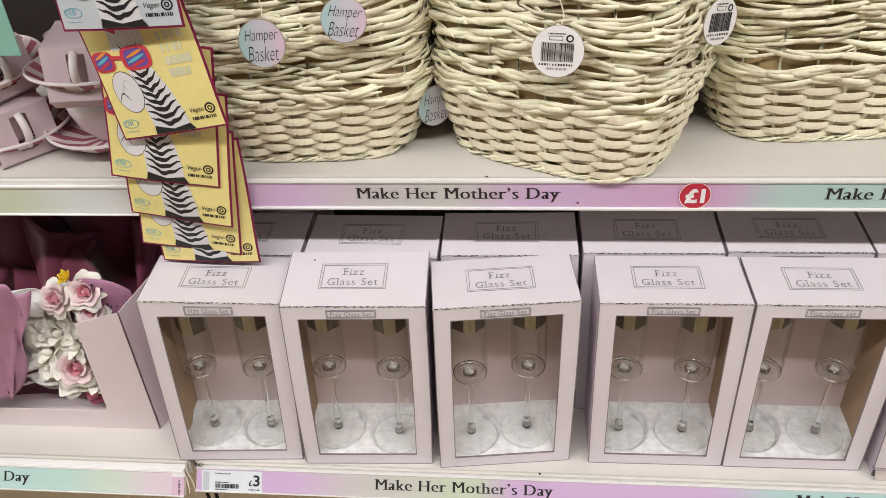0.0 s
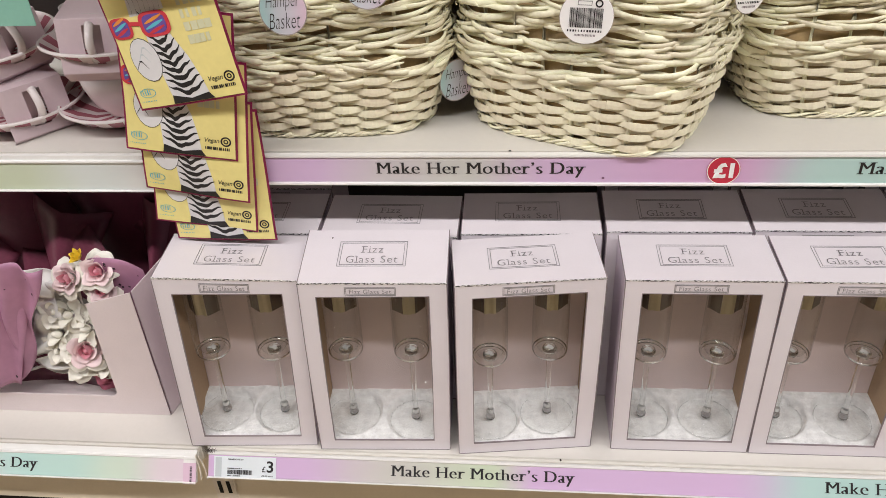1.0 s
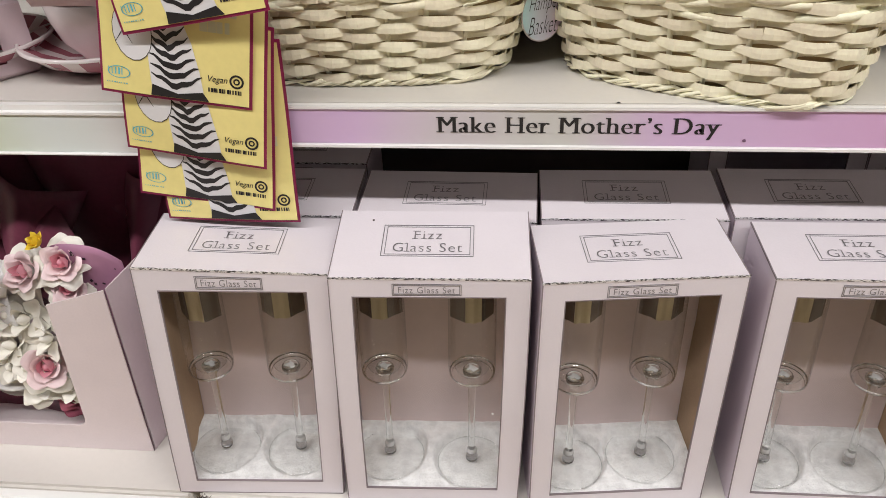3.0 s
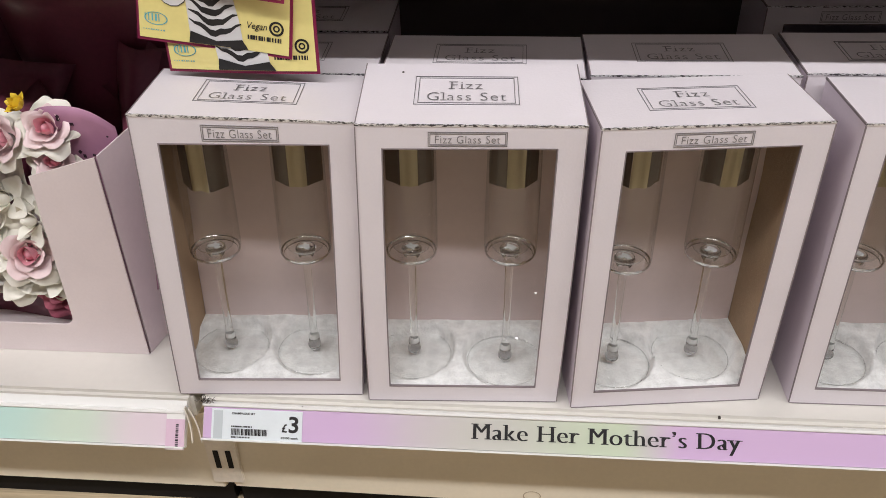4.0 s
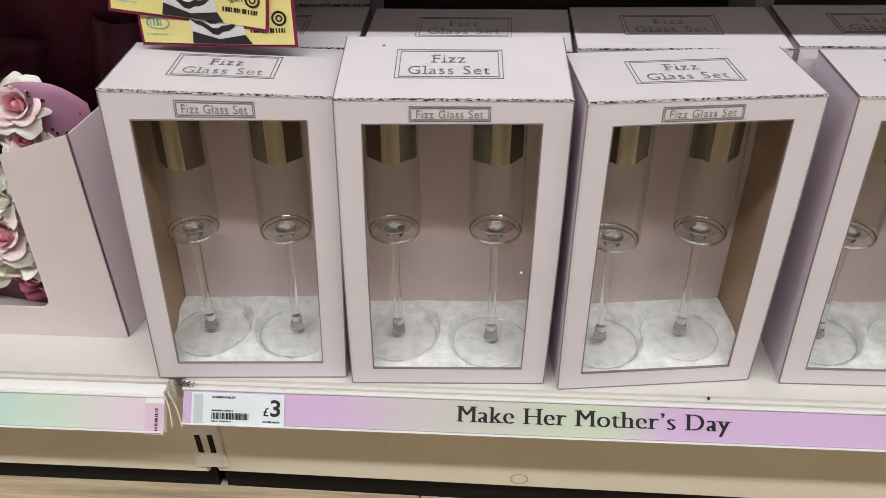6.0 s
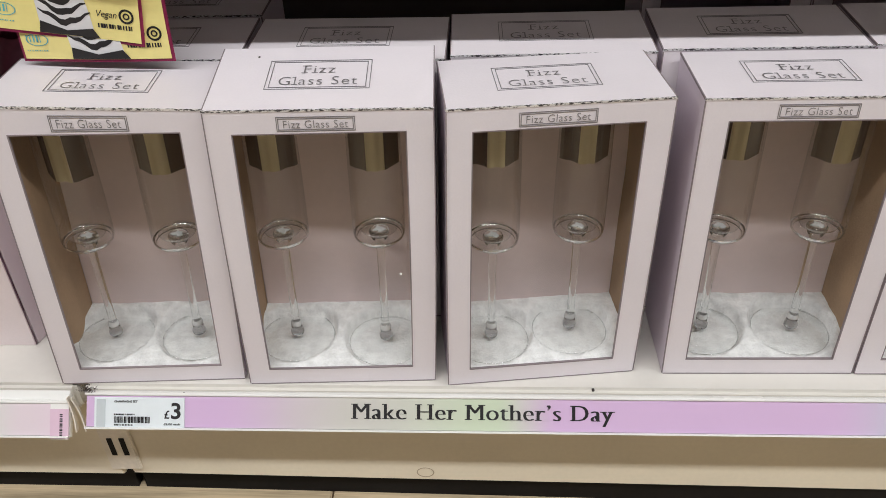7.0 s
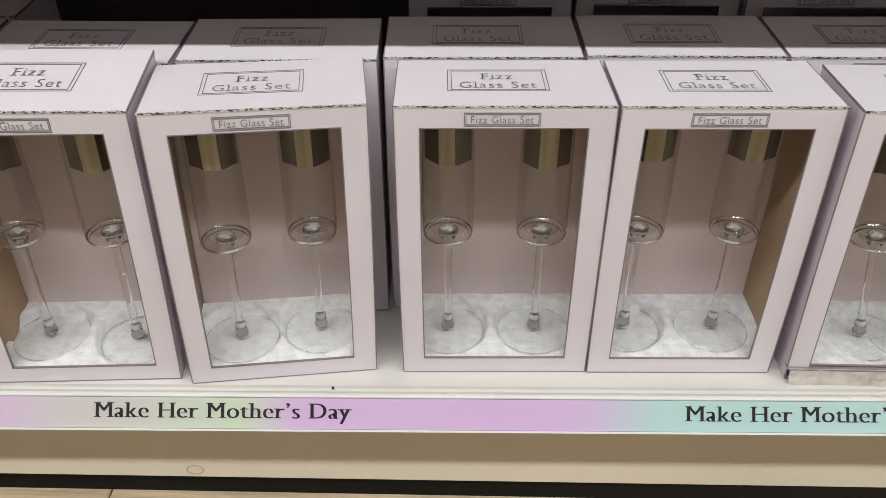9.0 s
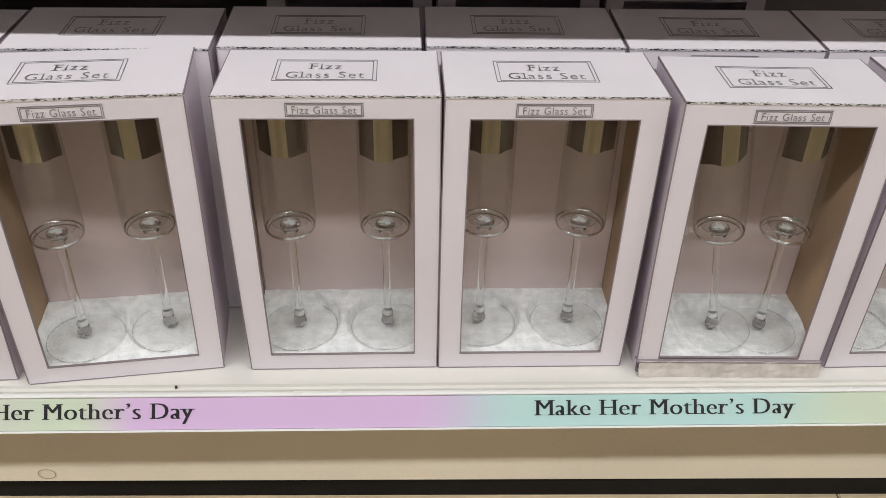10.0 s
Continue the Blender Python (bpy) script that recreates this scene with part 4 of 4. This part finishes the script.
    part("lettering", on(moved(letters("Vegan", 0.0150, 0.0068, shear=0.3), Matrix.Translation((0.0330, 0, 0.0215))), 0.0013), M_print, t)
    part("ring_mark", on(moved(lathe([(0.0040, 0), (0.0056, 0), (0.0056, 0.0002), (0.0040, 0.0002)], 22), pose(0.0475, 0, 0.022, 90)), 0.0013), M_print, t)
    part("ring_mark", on(moved(lathe([(0.0014, 0), (0.0026, 0), (0.0026, 0.0002), (0.0014, 0.0002)], 16), pose(0.0475, 0, 0.022, 90)), 0.0013), M_print, t)
    part("small_print", on(moved(bars(0, 0, 0.027, 0.0034, 13, 25, 0.62), Matrix.Translation((0.0255, 0, 0.0115))), 0.0013), M_print, t)
    part("swirl_mark", on(moved(lathe([(0.0070, 0), (0.0078, 0), (0.0078, 0.0002), (0.0070, 0.0002)], 26), Matrix.Translation((-0.044, 0, 0.0175)) @ Matrix.Diagonal((1.15, 1, 0.62, 1)) @ pose(0, 0, 0, 90)), 0.0013), M_cyan, t)
    part("swirl_mark", on(moved(bars(0, 0, 0.013, 0.0055, 5, 31, 0.45), Matrix.Translation((-0.0525, 0, 0.0155))), 0.0013), M_cyan, t)
    part("small_print", on(moved(bars(0, 0, 0.017, 0.0009, 9, 32, 0.5), Matrix.Translation((-0.054, 0, 0.0085))), 0.0013), M_cyan, t)
    return t


def hang(bl, br, **k):
    """Hangs a sachet by its bottom corners (x, y, z)."""
    a, b = Vector(bl), Vector(br)
    mid, d = (a + b) / 2, b - a
    return sachet(pose(mid.x, mid.y, mid.z, -3, -math.degrees(math.atan2(d.z, d.x)), math.degrees(math.atan2(d.y, d.x)) * 0.5), **k)


hang((-0.388, 0.716, 0.7555), (-0.272, 0.716, 0.757), seed=6, grey=True, label="grey foil sachet with a magenta edge")
hang((-0.3685, 0.729, 0.6325), (-0.2540, 0.722, 0.6515), seed=1, label="yellow foil sachet hanging at a slant on top")
hang((-0.3990, 0.736, 0.5865), (-0.2860, 0.733, 0.5690), seed=2, label="yellow foil sachet hanging second in the strip")
hang((-0.3960, 0.741, 0.5325), (-0.2820, 0.738, 0.5165), seed=3)
hang((-0.4000, 0.747, 0.4870), (-0.2820, 0.744, 0.4715), seed=4)
hang((-0.3800, 0.751, 0.4600), (-0.2630, 0.749, 0.4590), seed=5, label="lowest yellow foil sachet in the hanging strip")
t = thing("hanging_strip", "narrow clear plastic strip that carries the sachets", "strip", pose(-0.325, 0.7585, 0.56))
part("strip", boxm((-0.012, 0, -0.02, 0.012, 0.0010, 0.62), bevel=0.0003), M_holder, t)

# ---- boxed cups and saucers ----
M_sleeve = material("blush_card_sleeve", lin(204, 186, 190), 0.55, vary=0.04)
M_china = material("white_china", lin(222, 214, 212), 0.18, vary=0.03)
M_teal = material("teal_card", lin(140, 196, 178), 0.5, vary=0.05)


def striped_china():
    m = material("pink_striped_china", lin(186, 116, 128), 0.15, vary=0.05)
    nt = m.node_tree
    p = nt.nodes["Principled BSDF"]
    tc, sx, at2, mul, sn, gt, mix = (nt.nodes.new("ShaderNode" + k) for k in ("TexCoord", "SeparateXYZ", "Math", "Math", "Math", "Math", "Mix"))
    mix.data_type = "RGBA"
    nt.links.new(tc.outputs["Object"], sx.inputs[0])
    at2.operation = "ARCTAN2"
    nt.links.new(sx.outputs[1], at2.inputs[0])
    nt.links.new(sx.outputs[0], at2.inputs[1])
    mul.operation, mul.inputs[1].default_value = "MULTIPLY", 14
    nt.links.new(at2.outputs[0], mul.inputs[0])
    sn.operation = "SINE"
    nt.links.new(mul.outputs[0], sn.inputs[0])
    gt.operation, gt.inputs[1].default_value = "GREATER_THAN", 0.05
    nt.links.new(sn.outputs[0], gt.inputs[0])
    nt.links.new(gt.outputs[0], mix.inputs[0])
    mix.inputs[6].default_value, mix.inputs[7].default_value = lin(166, 100, 112), lin(222, 206, 206)
    nt.links.new(mix.outputs[2], p.inputs["Base Color"])
    return m


M_stripe = striped_china()


def tea_set(m, label, sleeve=True):
    """A cup lying in its saucer, held by a folded card sleeve with a slot for the handle."""
    t = thing("tea_set", label, "cup and saucer", m, "cup and saucer sets")
    part("saucer", lathe([(0, 0.0), (0.034, 0.0), (0.040, 0.003), (0.060, 0.012), (0.074, 0.024), (0.0755, 0.0262), (0.0735, 0.0268), (0.058, 0.0150), (0.038, 0.0065), (0, 0.0050)], 56), M_stripe, t, "pink and white striped saucer", True)
    part("saucer_rim", lathe([(0.0730, 0.0256), (0.0745, 0.0284), (0.0768, 0.0276), (0.0765, 0.0250)], 56), M_china, t, smooth=True)
    cup = part("cup", lathe([(0, 0.008), (0.022, 0.008), (0.024, 0.012), (0.036, 0.026), (0.043, 0.046), (0.046, 0.064), (0.0445, 0.0645), (0.041, 0.047), (0.034, 0.029), (0.020, 0.0155), (0, 0.014)], 48), M_china, t, "white china cup", True)
    if not sleeve:
        return t
    mesh_part("handle", tube([Vector((0.0, -0.062 - 0.013 * math.sin(math.pi * k / 12), 0.018 + 0.040 * k / 12)) for k in range(13)], [0.0048] * 13, 8, 1.0, (1, 0, 0)), M_china, t, "white cup handle")
    # sleeve: front plate with a slot, chamfered folds and a top
    part("sleeve_front", moved(ring_panel((-0.037, 0.004, 0.037, 0.062), (-0.010, 0.014, 0.010, 0.056), 0, 0.001), pose(0, -0.066, 0.0, -8)), M_sleeve, t, "blush card sleeve with a handle slot")
    part("sleeve_fold", extrusion([(-0.0655, 0.0035), (-0.0660, 0.0045), (-0.050, -0.0085), (-0.049, -0.0092)], -0.037, 0.037), M_sleeve, t)
    part("sleeve_top", extrusion([(-0.0575, 0.0615), (-0.0570, 0.0627), (0.020, 0.0722), (0.0205, 0.0710)], -0.037, 0.037), M_sleeve, t)
    return t


tea_set(pose(-0.462, 0.868, UPPER + 0.001, 0, 0, 8), "pink striped cup and saucer standing open on the shelf", False)
tea_set(pose(-0.462, 0.866, UPPER + 0.074, -4, 3, 12), "pink striped cup and saucer stacked on another set")
tea_set(pose(-0.592, 0.858, UPPER + 0.001, 0, 0, 50), "pink striped cup and saucer turned sideways in its sleeve")
tea_set(pose(-0.610, 0.874, UPPER + 0.074, 3, -4, 58), "pink striped cup and saucer stacked and turned sideways")
t = thing("hang_card", "rounded teal card hanging from above", "card", pose(-0.522, 0.800, 0.716, 0, 0, 0))
part("card", boxm((-0.030, 0, -0.018, 0.022, 0.0012, 0.12), bevel=0.0004), M_teal, t)

# ---- boxed flower bouquet ----
M_petalwhite = material("white_petal", lin(242, 240, 228), 0.6, vary=0.05, scale=40, bump=0.2)
M_petalblush = material("blush_petal", lin(240, 218, 218), 0.6, vary=0.07, scale=40, bump=0.2)
M_petalpink = material("pink_petal", lin(232, 166, 178), 0.6, vary=0.10, scale=40, bump=0.2)
M_petalrose = material("rose_petal", lin(190, 104, 124), 0.65, vary=0.12, scale=40, bump=0.2)
M_yellowflower = material("yellow_petal", lin(236, 204, 60), 0.5, vary=0.08)
M_wrap = material("lilac_wrap_paper", lin(184, 134, 162), 0.4, vary=0.14, scale=16, bump=0.2, bump_scale=60)
M_tissue = material("white_tissue", lin(236, 236, 232), 0.7, vary=0.06, scale=30, bump=0.3)
# Plum wrap, its colour darkened to paint the shade under the shelf
M_darkwrap = material("plum_wrap_shade", lin(120, 62, 80), 0.35, vary=0.2, scale=8)
M_dot = material("dark_wrap_fleck", lin(52, 34, 46), 0.5)
M_flowerbox = material("blush_box_card", lin(232, 220, 220), 0.5, vary=0.03, bump=0.1, bump_scale=400)


def petal_mesh(w, h, cup, curl, mat, seed):
    bm = sheet(lambda u, v: (w * (u - 0.5) * (0.45 + 0.62 * math.sin(math.pi * 0.88 * v)) * 1.15, -cup * (1 - (2 * u - 1) ** 2) * math.sin(math.pi * (0.15 + 0.7 * v)) - curl * max(0, v - 0.6) ** 2 * 6 * h, h * v * (1 - 0.20 * (2 * u - 1) ** 2) + 0.0009 * math.sin(7 * u + seed) * v), 8, 8)
    me = bpy.data.meshes.new("petal")
    bm.to_mesh(me)
    bm.free()
    me.materials.append(mat)
    for f in me.polygons:
        f.use_smooth = True
    return me


def rose(parent, m, size, mats, seed, rings=((3, 0.15, 4), (4, 0.34, 14), (5, 0.58, 30), (6, 0.80, 52)), name="rose"):
    """A cupped bloom of overlapping petals round +z of m."""
    r = random.Random(seed)
    hub = part(name, moved(lathe([(0, -0.3 * size), (0.18 * size, -0.2 * size), (0.25 * size, 0), (0.12 * size, 0.3 * size), (0, 0.42 * size)], 14), m), mats[0], parent, smooth=True)
    for n, (count, rad, lean) in enumerate(rings):
        me = petal_mesh(size * (0.55 + 0.16 * n), size * (0.85 + 0.03 * n), 0.16 * size, 0.10 + 0.12 * n, mats[min(n, len(mats) - 1)], seed + n)
        for k in range(count):
            a = 360 * k / count + 47 * n + r.uniform(-12, 12)
            ob = new("petal", me)
            ob.parent = hub
            ob.matrix_basis = m @ pose(0, 0, -0.2 * size, 0, 0, a) @ pose(0, -rad * size * 0.42, 0.04 * n * -size, lean + r.uniform(-6, 6), r.uniform(-8, 8), 0)
    return hub


def flower_box():
    t = thing("flower_box", "open blush card carrier box with a cut-out front", "box", pose(0, 0, SHELF + 0.0004))
    x0, x1, y0 = -0.82, -0.451, 0.7295
    # front: low wall with a tall end pillar, one bent outline
    line = [(x0, 0.0), (x1, 0.0), (x1, 0.2075), (-0.512, 0.1890), (-0.5150, 0.0430)]
    line += [(-0.5150 - 0.010 + 0.010 * math.cos(a), 0.043 - 0.010 * math.sin(a)) for a in (0.3, 0.7, 1.1, 1.5)]
    line += [(x0, 0.0325)]
    bm = bmesh.new()
    v = [bm.verts.new((x, y0, z)) for x, z in line]
    foot = bm.verts.new((-0.5280, y0, 0.0))
    for q in range(2, len(v) - 2):
        bm.faces.new((v[1], v[q], v[q + 1]))
    bm.faces.new((v[1], v[-2], foot))
    bm.faces.new((v[0], foot, v[-2], v[-1]))
    bmesh.ops.recalc_face_normals(bm, faces=list(bm.faces))
    bmesh.ops.solidify(bm, geom=list(bm.faces), thickness=0.0016)
    bmesh.ops.recalc_face_normals(bm, faces=list(bm.faces))
    part("front_panel", bm, M_flowerbox, t, "blush front panel with a cut-out")
    bm = sheet(lambda u, v: (x1 + 0.0002 + 0.014 * u + 0.018 * u * v, y0 + 0.002 + 0.080 * u, (0.2075 + 0.020 * u) * v), 10, 8, 0.0012)
    part("side_panel", bm, material("lilac_box_side", lin(222, 208, 212), 0.5, vary=0.04), t)
    part("fold_edge", boxm((x1 - 0.0006, y0 - 0.0006, 0.0, x1 + 0.0006, y0 + 0.0004, 0.207)), material("scored_card_edge", lin(120, 92, 104), 0.6), t)
    part("base_panel", boxm((x0, y0 + 0.002, 0, x1, 0.829, 0.0016)), M_flowerbox, t)
    part("back_panel", boxm((x0, 0.8295, 0, x1, 0.831, 0.10)), M_flowerbox, t)
    return t


flower_box()


def wrap(name, fn, mat, parent, dots=0, seed=0, nu=18, nv=18, thick=0.0004):
    ob = part(name, sheet(fn, nu, nv, thick), mat, parent, smooth=True)
    r = random.Random(seed)
    for k in range(dots):
        u, v = r.uniform(0.05, 0.95), r.uniform(0.05, 0.95)
        p, pu, pv = (Vector(fn(*q)) for q in ((u, v), (u + 0.01, v), (u, v + 0.01)))
        du, dv = (pu - p).normalized(), (pv - p).normalized()
        n = du.cross(dv).normalized()
        if n.y > 0:
            n = -n
        s, a = r.uniform(0.0010, 0.0020), r.uniform(0, 3)
        e1 = du * math.cos(a) + dv * math.sin(a)
        e2 = n.cross(e1)
        bm = bmesh.new()
        bm.faces.new([bm.verts.new(p + n * 0.0009 + e1 * (s * i) + e2 * (s * 0.8 * j)) for i, j in ((-1, -1), (1, -1), (1, 1), (-1, 1))])
        part("fleck", bm, M_dot, ob)
    return ob


b = thing("bouquet", "artificial rose bouquet in flecked lilac paper inside the box", "bouquet", pose(0, 0, 0), "bouquets")
facing = lambda x, y, z, tip=62, turn=0: pose(x, y, z, tip, 0, turn)
rose(b, facing(-0.498, 0.752, 0.408, 55, 5), 0.0205, (M_petalpink, M_petalblush, M_petalblush, M_petalwhite), 3)
rose(b, facing(-0.538, 0.750, 0.398, 58, -10), 0.0205, (M_petalpink, M_petalblush, M_petalblush, M_petalwhite), 4)
rose(b, facing(-0.500, 0.752, 0.378, 60, 10), 0.018, (M_petalpink, M_petalblush, M_petalblush, M_petalwhite), 5)
rose(b, facing(-0.543, 0.740, 0.290, 66, 20), 0.025, (M_petalpink, M_petalblush, M_petalblush, M_petalwhite), 6)
rose(b, facing(-0.530, 0.758, 0.243, 70, 10), 0.026, (M_petalrose, M_petalrose, M_petalrose), 8)
rose(b, facing(-0.556, 0.747, 0.342, 62, 0), 0.024, (M_petalwhite, M_petalwhite), 9, ((2, 0.2, 25), (4, 0.5, 60), (4, 0.7, 82)), "white_flower")
for n, (x, y, z) in enumerate(((-0.578, 0.744, 0.312), (-0.562, 0.738, 0.290), (-0.588, 0.746, 0.282), (-0.560, 0.742, 0.262), (-0.536, 0.744, 0.322), (-0.528, 0.742, 0.262), (-0.574, 0.750, 0.345))):
    rose(b, facing(x, y, z, 58 + 8 * (n % 3), -30 + 17 * n % 60), 0.0235, (M_petalwhite, M_petalwhite, M_petalwhite), 20 + n, ((2, 0.15, 30), (4, 0.45, 62), (3, 0.6, 84)), "white_flower")
rose(b, facing(-0.520, 0.756, 0.427, 40, -40), 0.013, (M_yellowflower, M_yellowflower), 40, ((3, 0.1, 5), (6, 0.3, 32)), "yellow_flower")
wrap("wrap_paper", lambda u, v: (-0.535 + 0.094 * u, 0.776 - 0.020 * math.sin(2.2 * u) + 0.006 * math.sin(4 * v), 0.24 + (0.150 + 0.040 * math.sin(math.pi * (0.05 + 0.80 * u)) + 0.002 * math.sin(9 * u)) * v), M_wrap, b, 60, 2)
wrap("wrap_paper", lambda u, v: (-0.650 + 0.098 * v ** 0.8 - 0.17 * (1 - u) + 0.006 * math.sin(9 * v) * u, 0.738 - 0.022 * math.sin(math.pi * (0.15 + 0.85 * u)) + 0.012 * math.sin(3 * v + 9 * u) + 0.009 * math.sin(24 * u + 7 * v), 0.236 + (0.222 - 0.030 * u * u) * v), M_wrap, b, 34, 5, 48, 24)
wrap("wrap_paper", lambda u, v: (-0.645 + 0.055 * v - 0.11 * (1 - u), 0.728 - 0.012 * math.sin(math.pi * u) + 0.012 * v + 0.006 * math.sin(16 * u + 3 * v), 0.237 + (0.115 + 0.02 * u) * v), M_wrap, b, 12, 7)
for n, (x, z, w, h, a) in enumerate(((-0.602, 0.350, 0.070, 0.055, 0.4), (-0.592, 0.392, 0.060, 0.040, -0.3), (-0.600, 0.243, 0.095, 0.020, 0.15), (-0.585, 0.258, 0.090, 0.024, 0.05), (-0.604, 0.305, 0.070, 0.050, 0.8), (-0.566, 0.372, 0.060, 0.050, 0.1), (-0.612, 0.275, 0.075, 0.035, 0.3), (-0.622, 0.325, 0.060, 0.040, 1.1))):
    ca, sa = math.cos(a), math.sin(a)
    fn = lambda u, v: (x + w * (u - 0.5) * ca - h * (v - 0.5) * (0.4 + 0.6 * u) * sa, 0.752 + 0.010 * math.sin(5 * u + n) * math.cos(4 * v) + 0.004 * n % 0.012, z + w * (u - 0.5) * sa + h * (v - 0.5) * (0.4 + 0.6 * u) * ca)
    wrap("tissue", fn, M_tissue, b, 0, n, 10, 8, 0.0003)
# Sheet behind the blooms in the same shade-darkened plum
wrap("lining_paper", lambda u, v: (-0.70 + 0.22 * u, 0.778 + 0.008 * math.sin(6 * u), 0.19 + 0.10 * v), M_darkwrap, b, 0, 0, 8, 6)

d = thing("dark_bouquet", "bouquets further back in glossy plum paper, shelf shade put into its colour", "bouquet", pose(0, 0, 0), "bouquets")
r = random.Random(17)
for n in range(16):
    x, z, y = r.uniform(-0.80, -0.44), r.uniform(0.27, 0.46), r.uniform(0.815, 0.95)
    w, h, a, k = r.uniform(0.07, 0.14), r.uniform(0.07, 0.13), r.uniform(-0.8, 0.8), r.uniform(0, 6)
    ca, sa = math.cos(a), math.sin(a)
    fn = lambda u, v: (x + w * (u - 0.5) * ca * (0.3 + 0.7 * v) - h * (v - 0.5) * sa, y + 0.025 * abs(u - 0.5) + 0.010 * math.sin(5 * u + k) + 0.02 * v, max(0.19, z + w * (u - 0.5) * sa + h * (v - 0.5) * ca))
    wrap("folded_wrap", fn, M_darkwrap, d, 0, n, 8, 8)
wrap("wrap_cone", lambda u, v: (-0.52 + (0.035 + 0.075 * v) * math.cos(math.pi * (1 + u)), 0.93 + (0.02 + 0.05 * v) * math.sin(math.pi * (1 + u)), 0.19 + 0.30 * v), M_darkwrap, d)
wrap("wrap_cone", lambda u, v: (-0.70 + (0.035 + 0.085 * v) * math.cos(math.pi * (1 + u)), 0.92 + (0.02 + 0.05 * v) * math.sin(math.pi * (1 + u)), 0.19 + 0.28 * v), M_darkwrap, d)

# ---- floor planks ----
r = random.Random(9)
floor = bpy.data.objects["floor"]
plank_meshes = {}
for row in range(14):
    x = -3.0 + r.uniform(0, 0.9)
    y1 = 0.728 - row * 0.19
    while x < 3.0:
        n = r.choice((0.9, 1.2))
        if n not in plank_meshes:
            me = bpy.data.meshes.new("plank")
            bm = boxm((0, -0.188, -0.012, n - 0.002, 0, 0), bevel=0.0012)
            bm.to_mesh(me)
            bm.free()
            me.materials.append(M_oak)
            plank_meshes[n] = me
        ob = new("plank", plank_meshes[n])
        ob.matrix_world = pose(x, y1, 0)
        ob.parent = floor
        x += n

# ---- small marks ----
def fleck_on(name, m, size, mat, label):
    bm = bmesh.new()
    rr = random.Random(int(size * 1e6))
    ring = [bm.verts.new((size * rr.uniform(0.6, 1.1) * math.cos(a), size * rr.uniform(0.5, 1.0) * math.sin(a), 0.0003)) for a in [k * 0.785 for k in range(8)]]
    bm.faces.new(ring)
    top = bm.verts.new((0, 0, 0.0012))
    for k in range(8):
        bm.faces.new((ring[k], ring[(k + 1) % 8], top))
    ob = part(name, bm, mat)
    ob.matrix_world = m
    return tagged(ob, label, "speck")


fleck_on("speck", pose(0.0045, 0.7745, UPPER + 0.0002), 0.0020, M_print, "dark speck on the shelf's front edge")
fleck_on("speck", pose(0.0675, 0.6765, SHELF - 0.001, 60), 0.0019, M_fluff, "dark grey speck on the base shelf edge")
fleck_on("speck", pose(0.1040, 0.7648, 0.5330, 90), 0.0018, material("mauve_scuff", lin(120, 80, 110), 0.5), "mauve scuff on the shelf strip")
fleck_on("speck", pose(-0.4700, 0.6675, 0.1370, 90), 0.0022, material("mauve_scuff", lin(140, 110, 120), 0.5), "mauve scuff on the shelf strip")
t = thing("pen_mark", "faint ring-shaped scuff on the plinth", "mark", pose(-0.085, 0.6995, 0.047))
part("ring", warped(moved(lathe([(0.0062, 0), (0.0070, 0), (0.0070, 0.0002), (0.0062, 0.0002)], 24), pose(0, 0, 0, 90)), lambda x, y, z: (x * 1.25, y, z)), material("faint_scuff", lin(178, 164, 140), 0.6), t)
fleck_on("speck", pose(-0.1985, 0.7540, SHELF + CH + 0.0118, 8), 0.0017, M_fluff, "dark speck on a box lid")
fleck_on("speck", pose(-0.2900, 0.6680, 0.1850, 0), 0.0012, M_fluff, "small grey speck by the price ticket")
fleck_on("speck", pose(-0.0925, 0.6800, 0.3070, 90), 0.0016, M_white, "white paper scrap stuck on a box window")
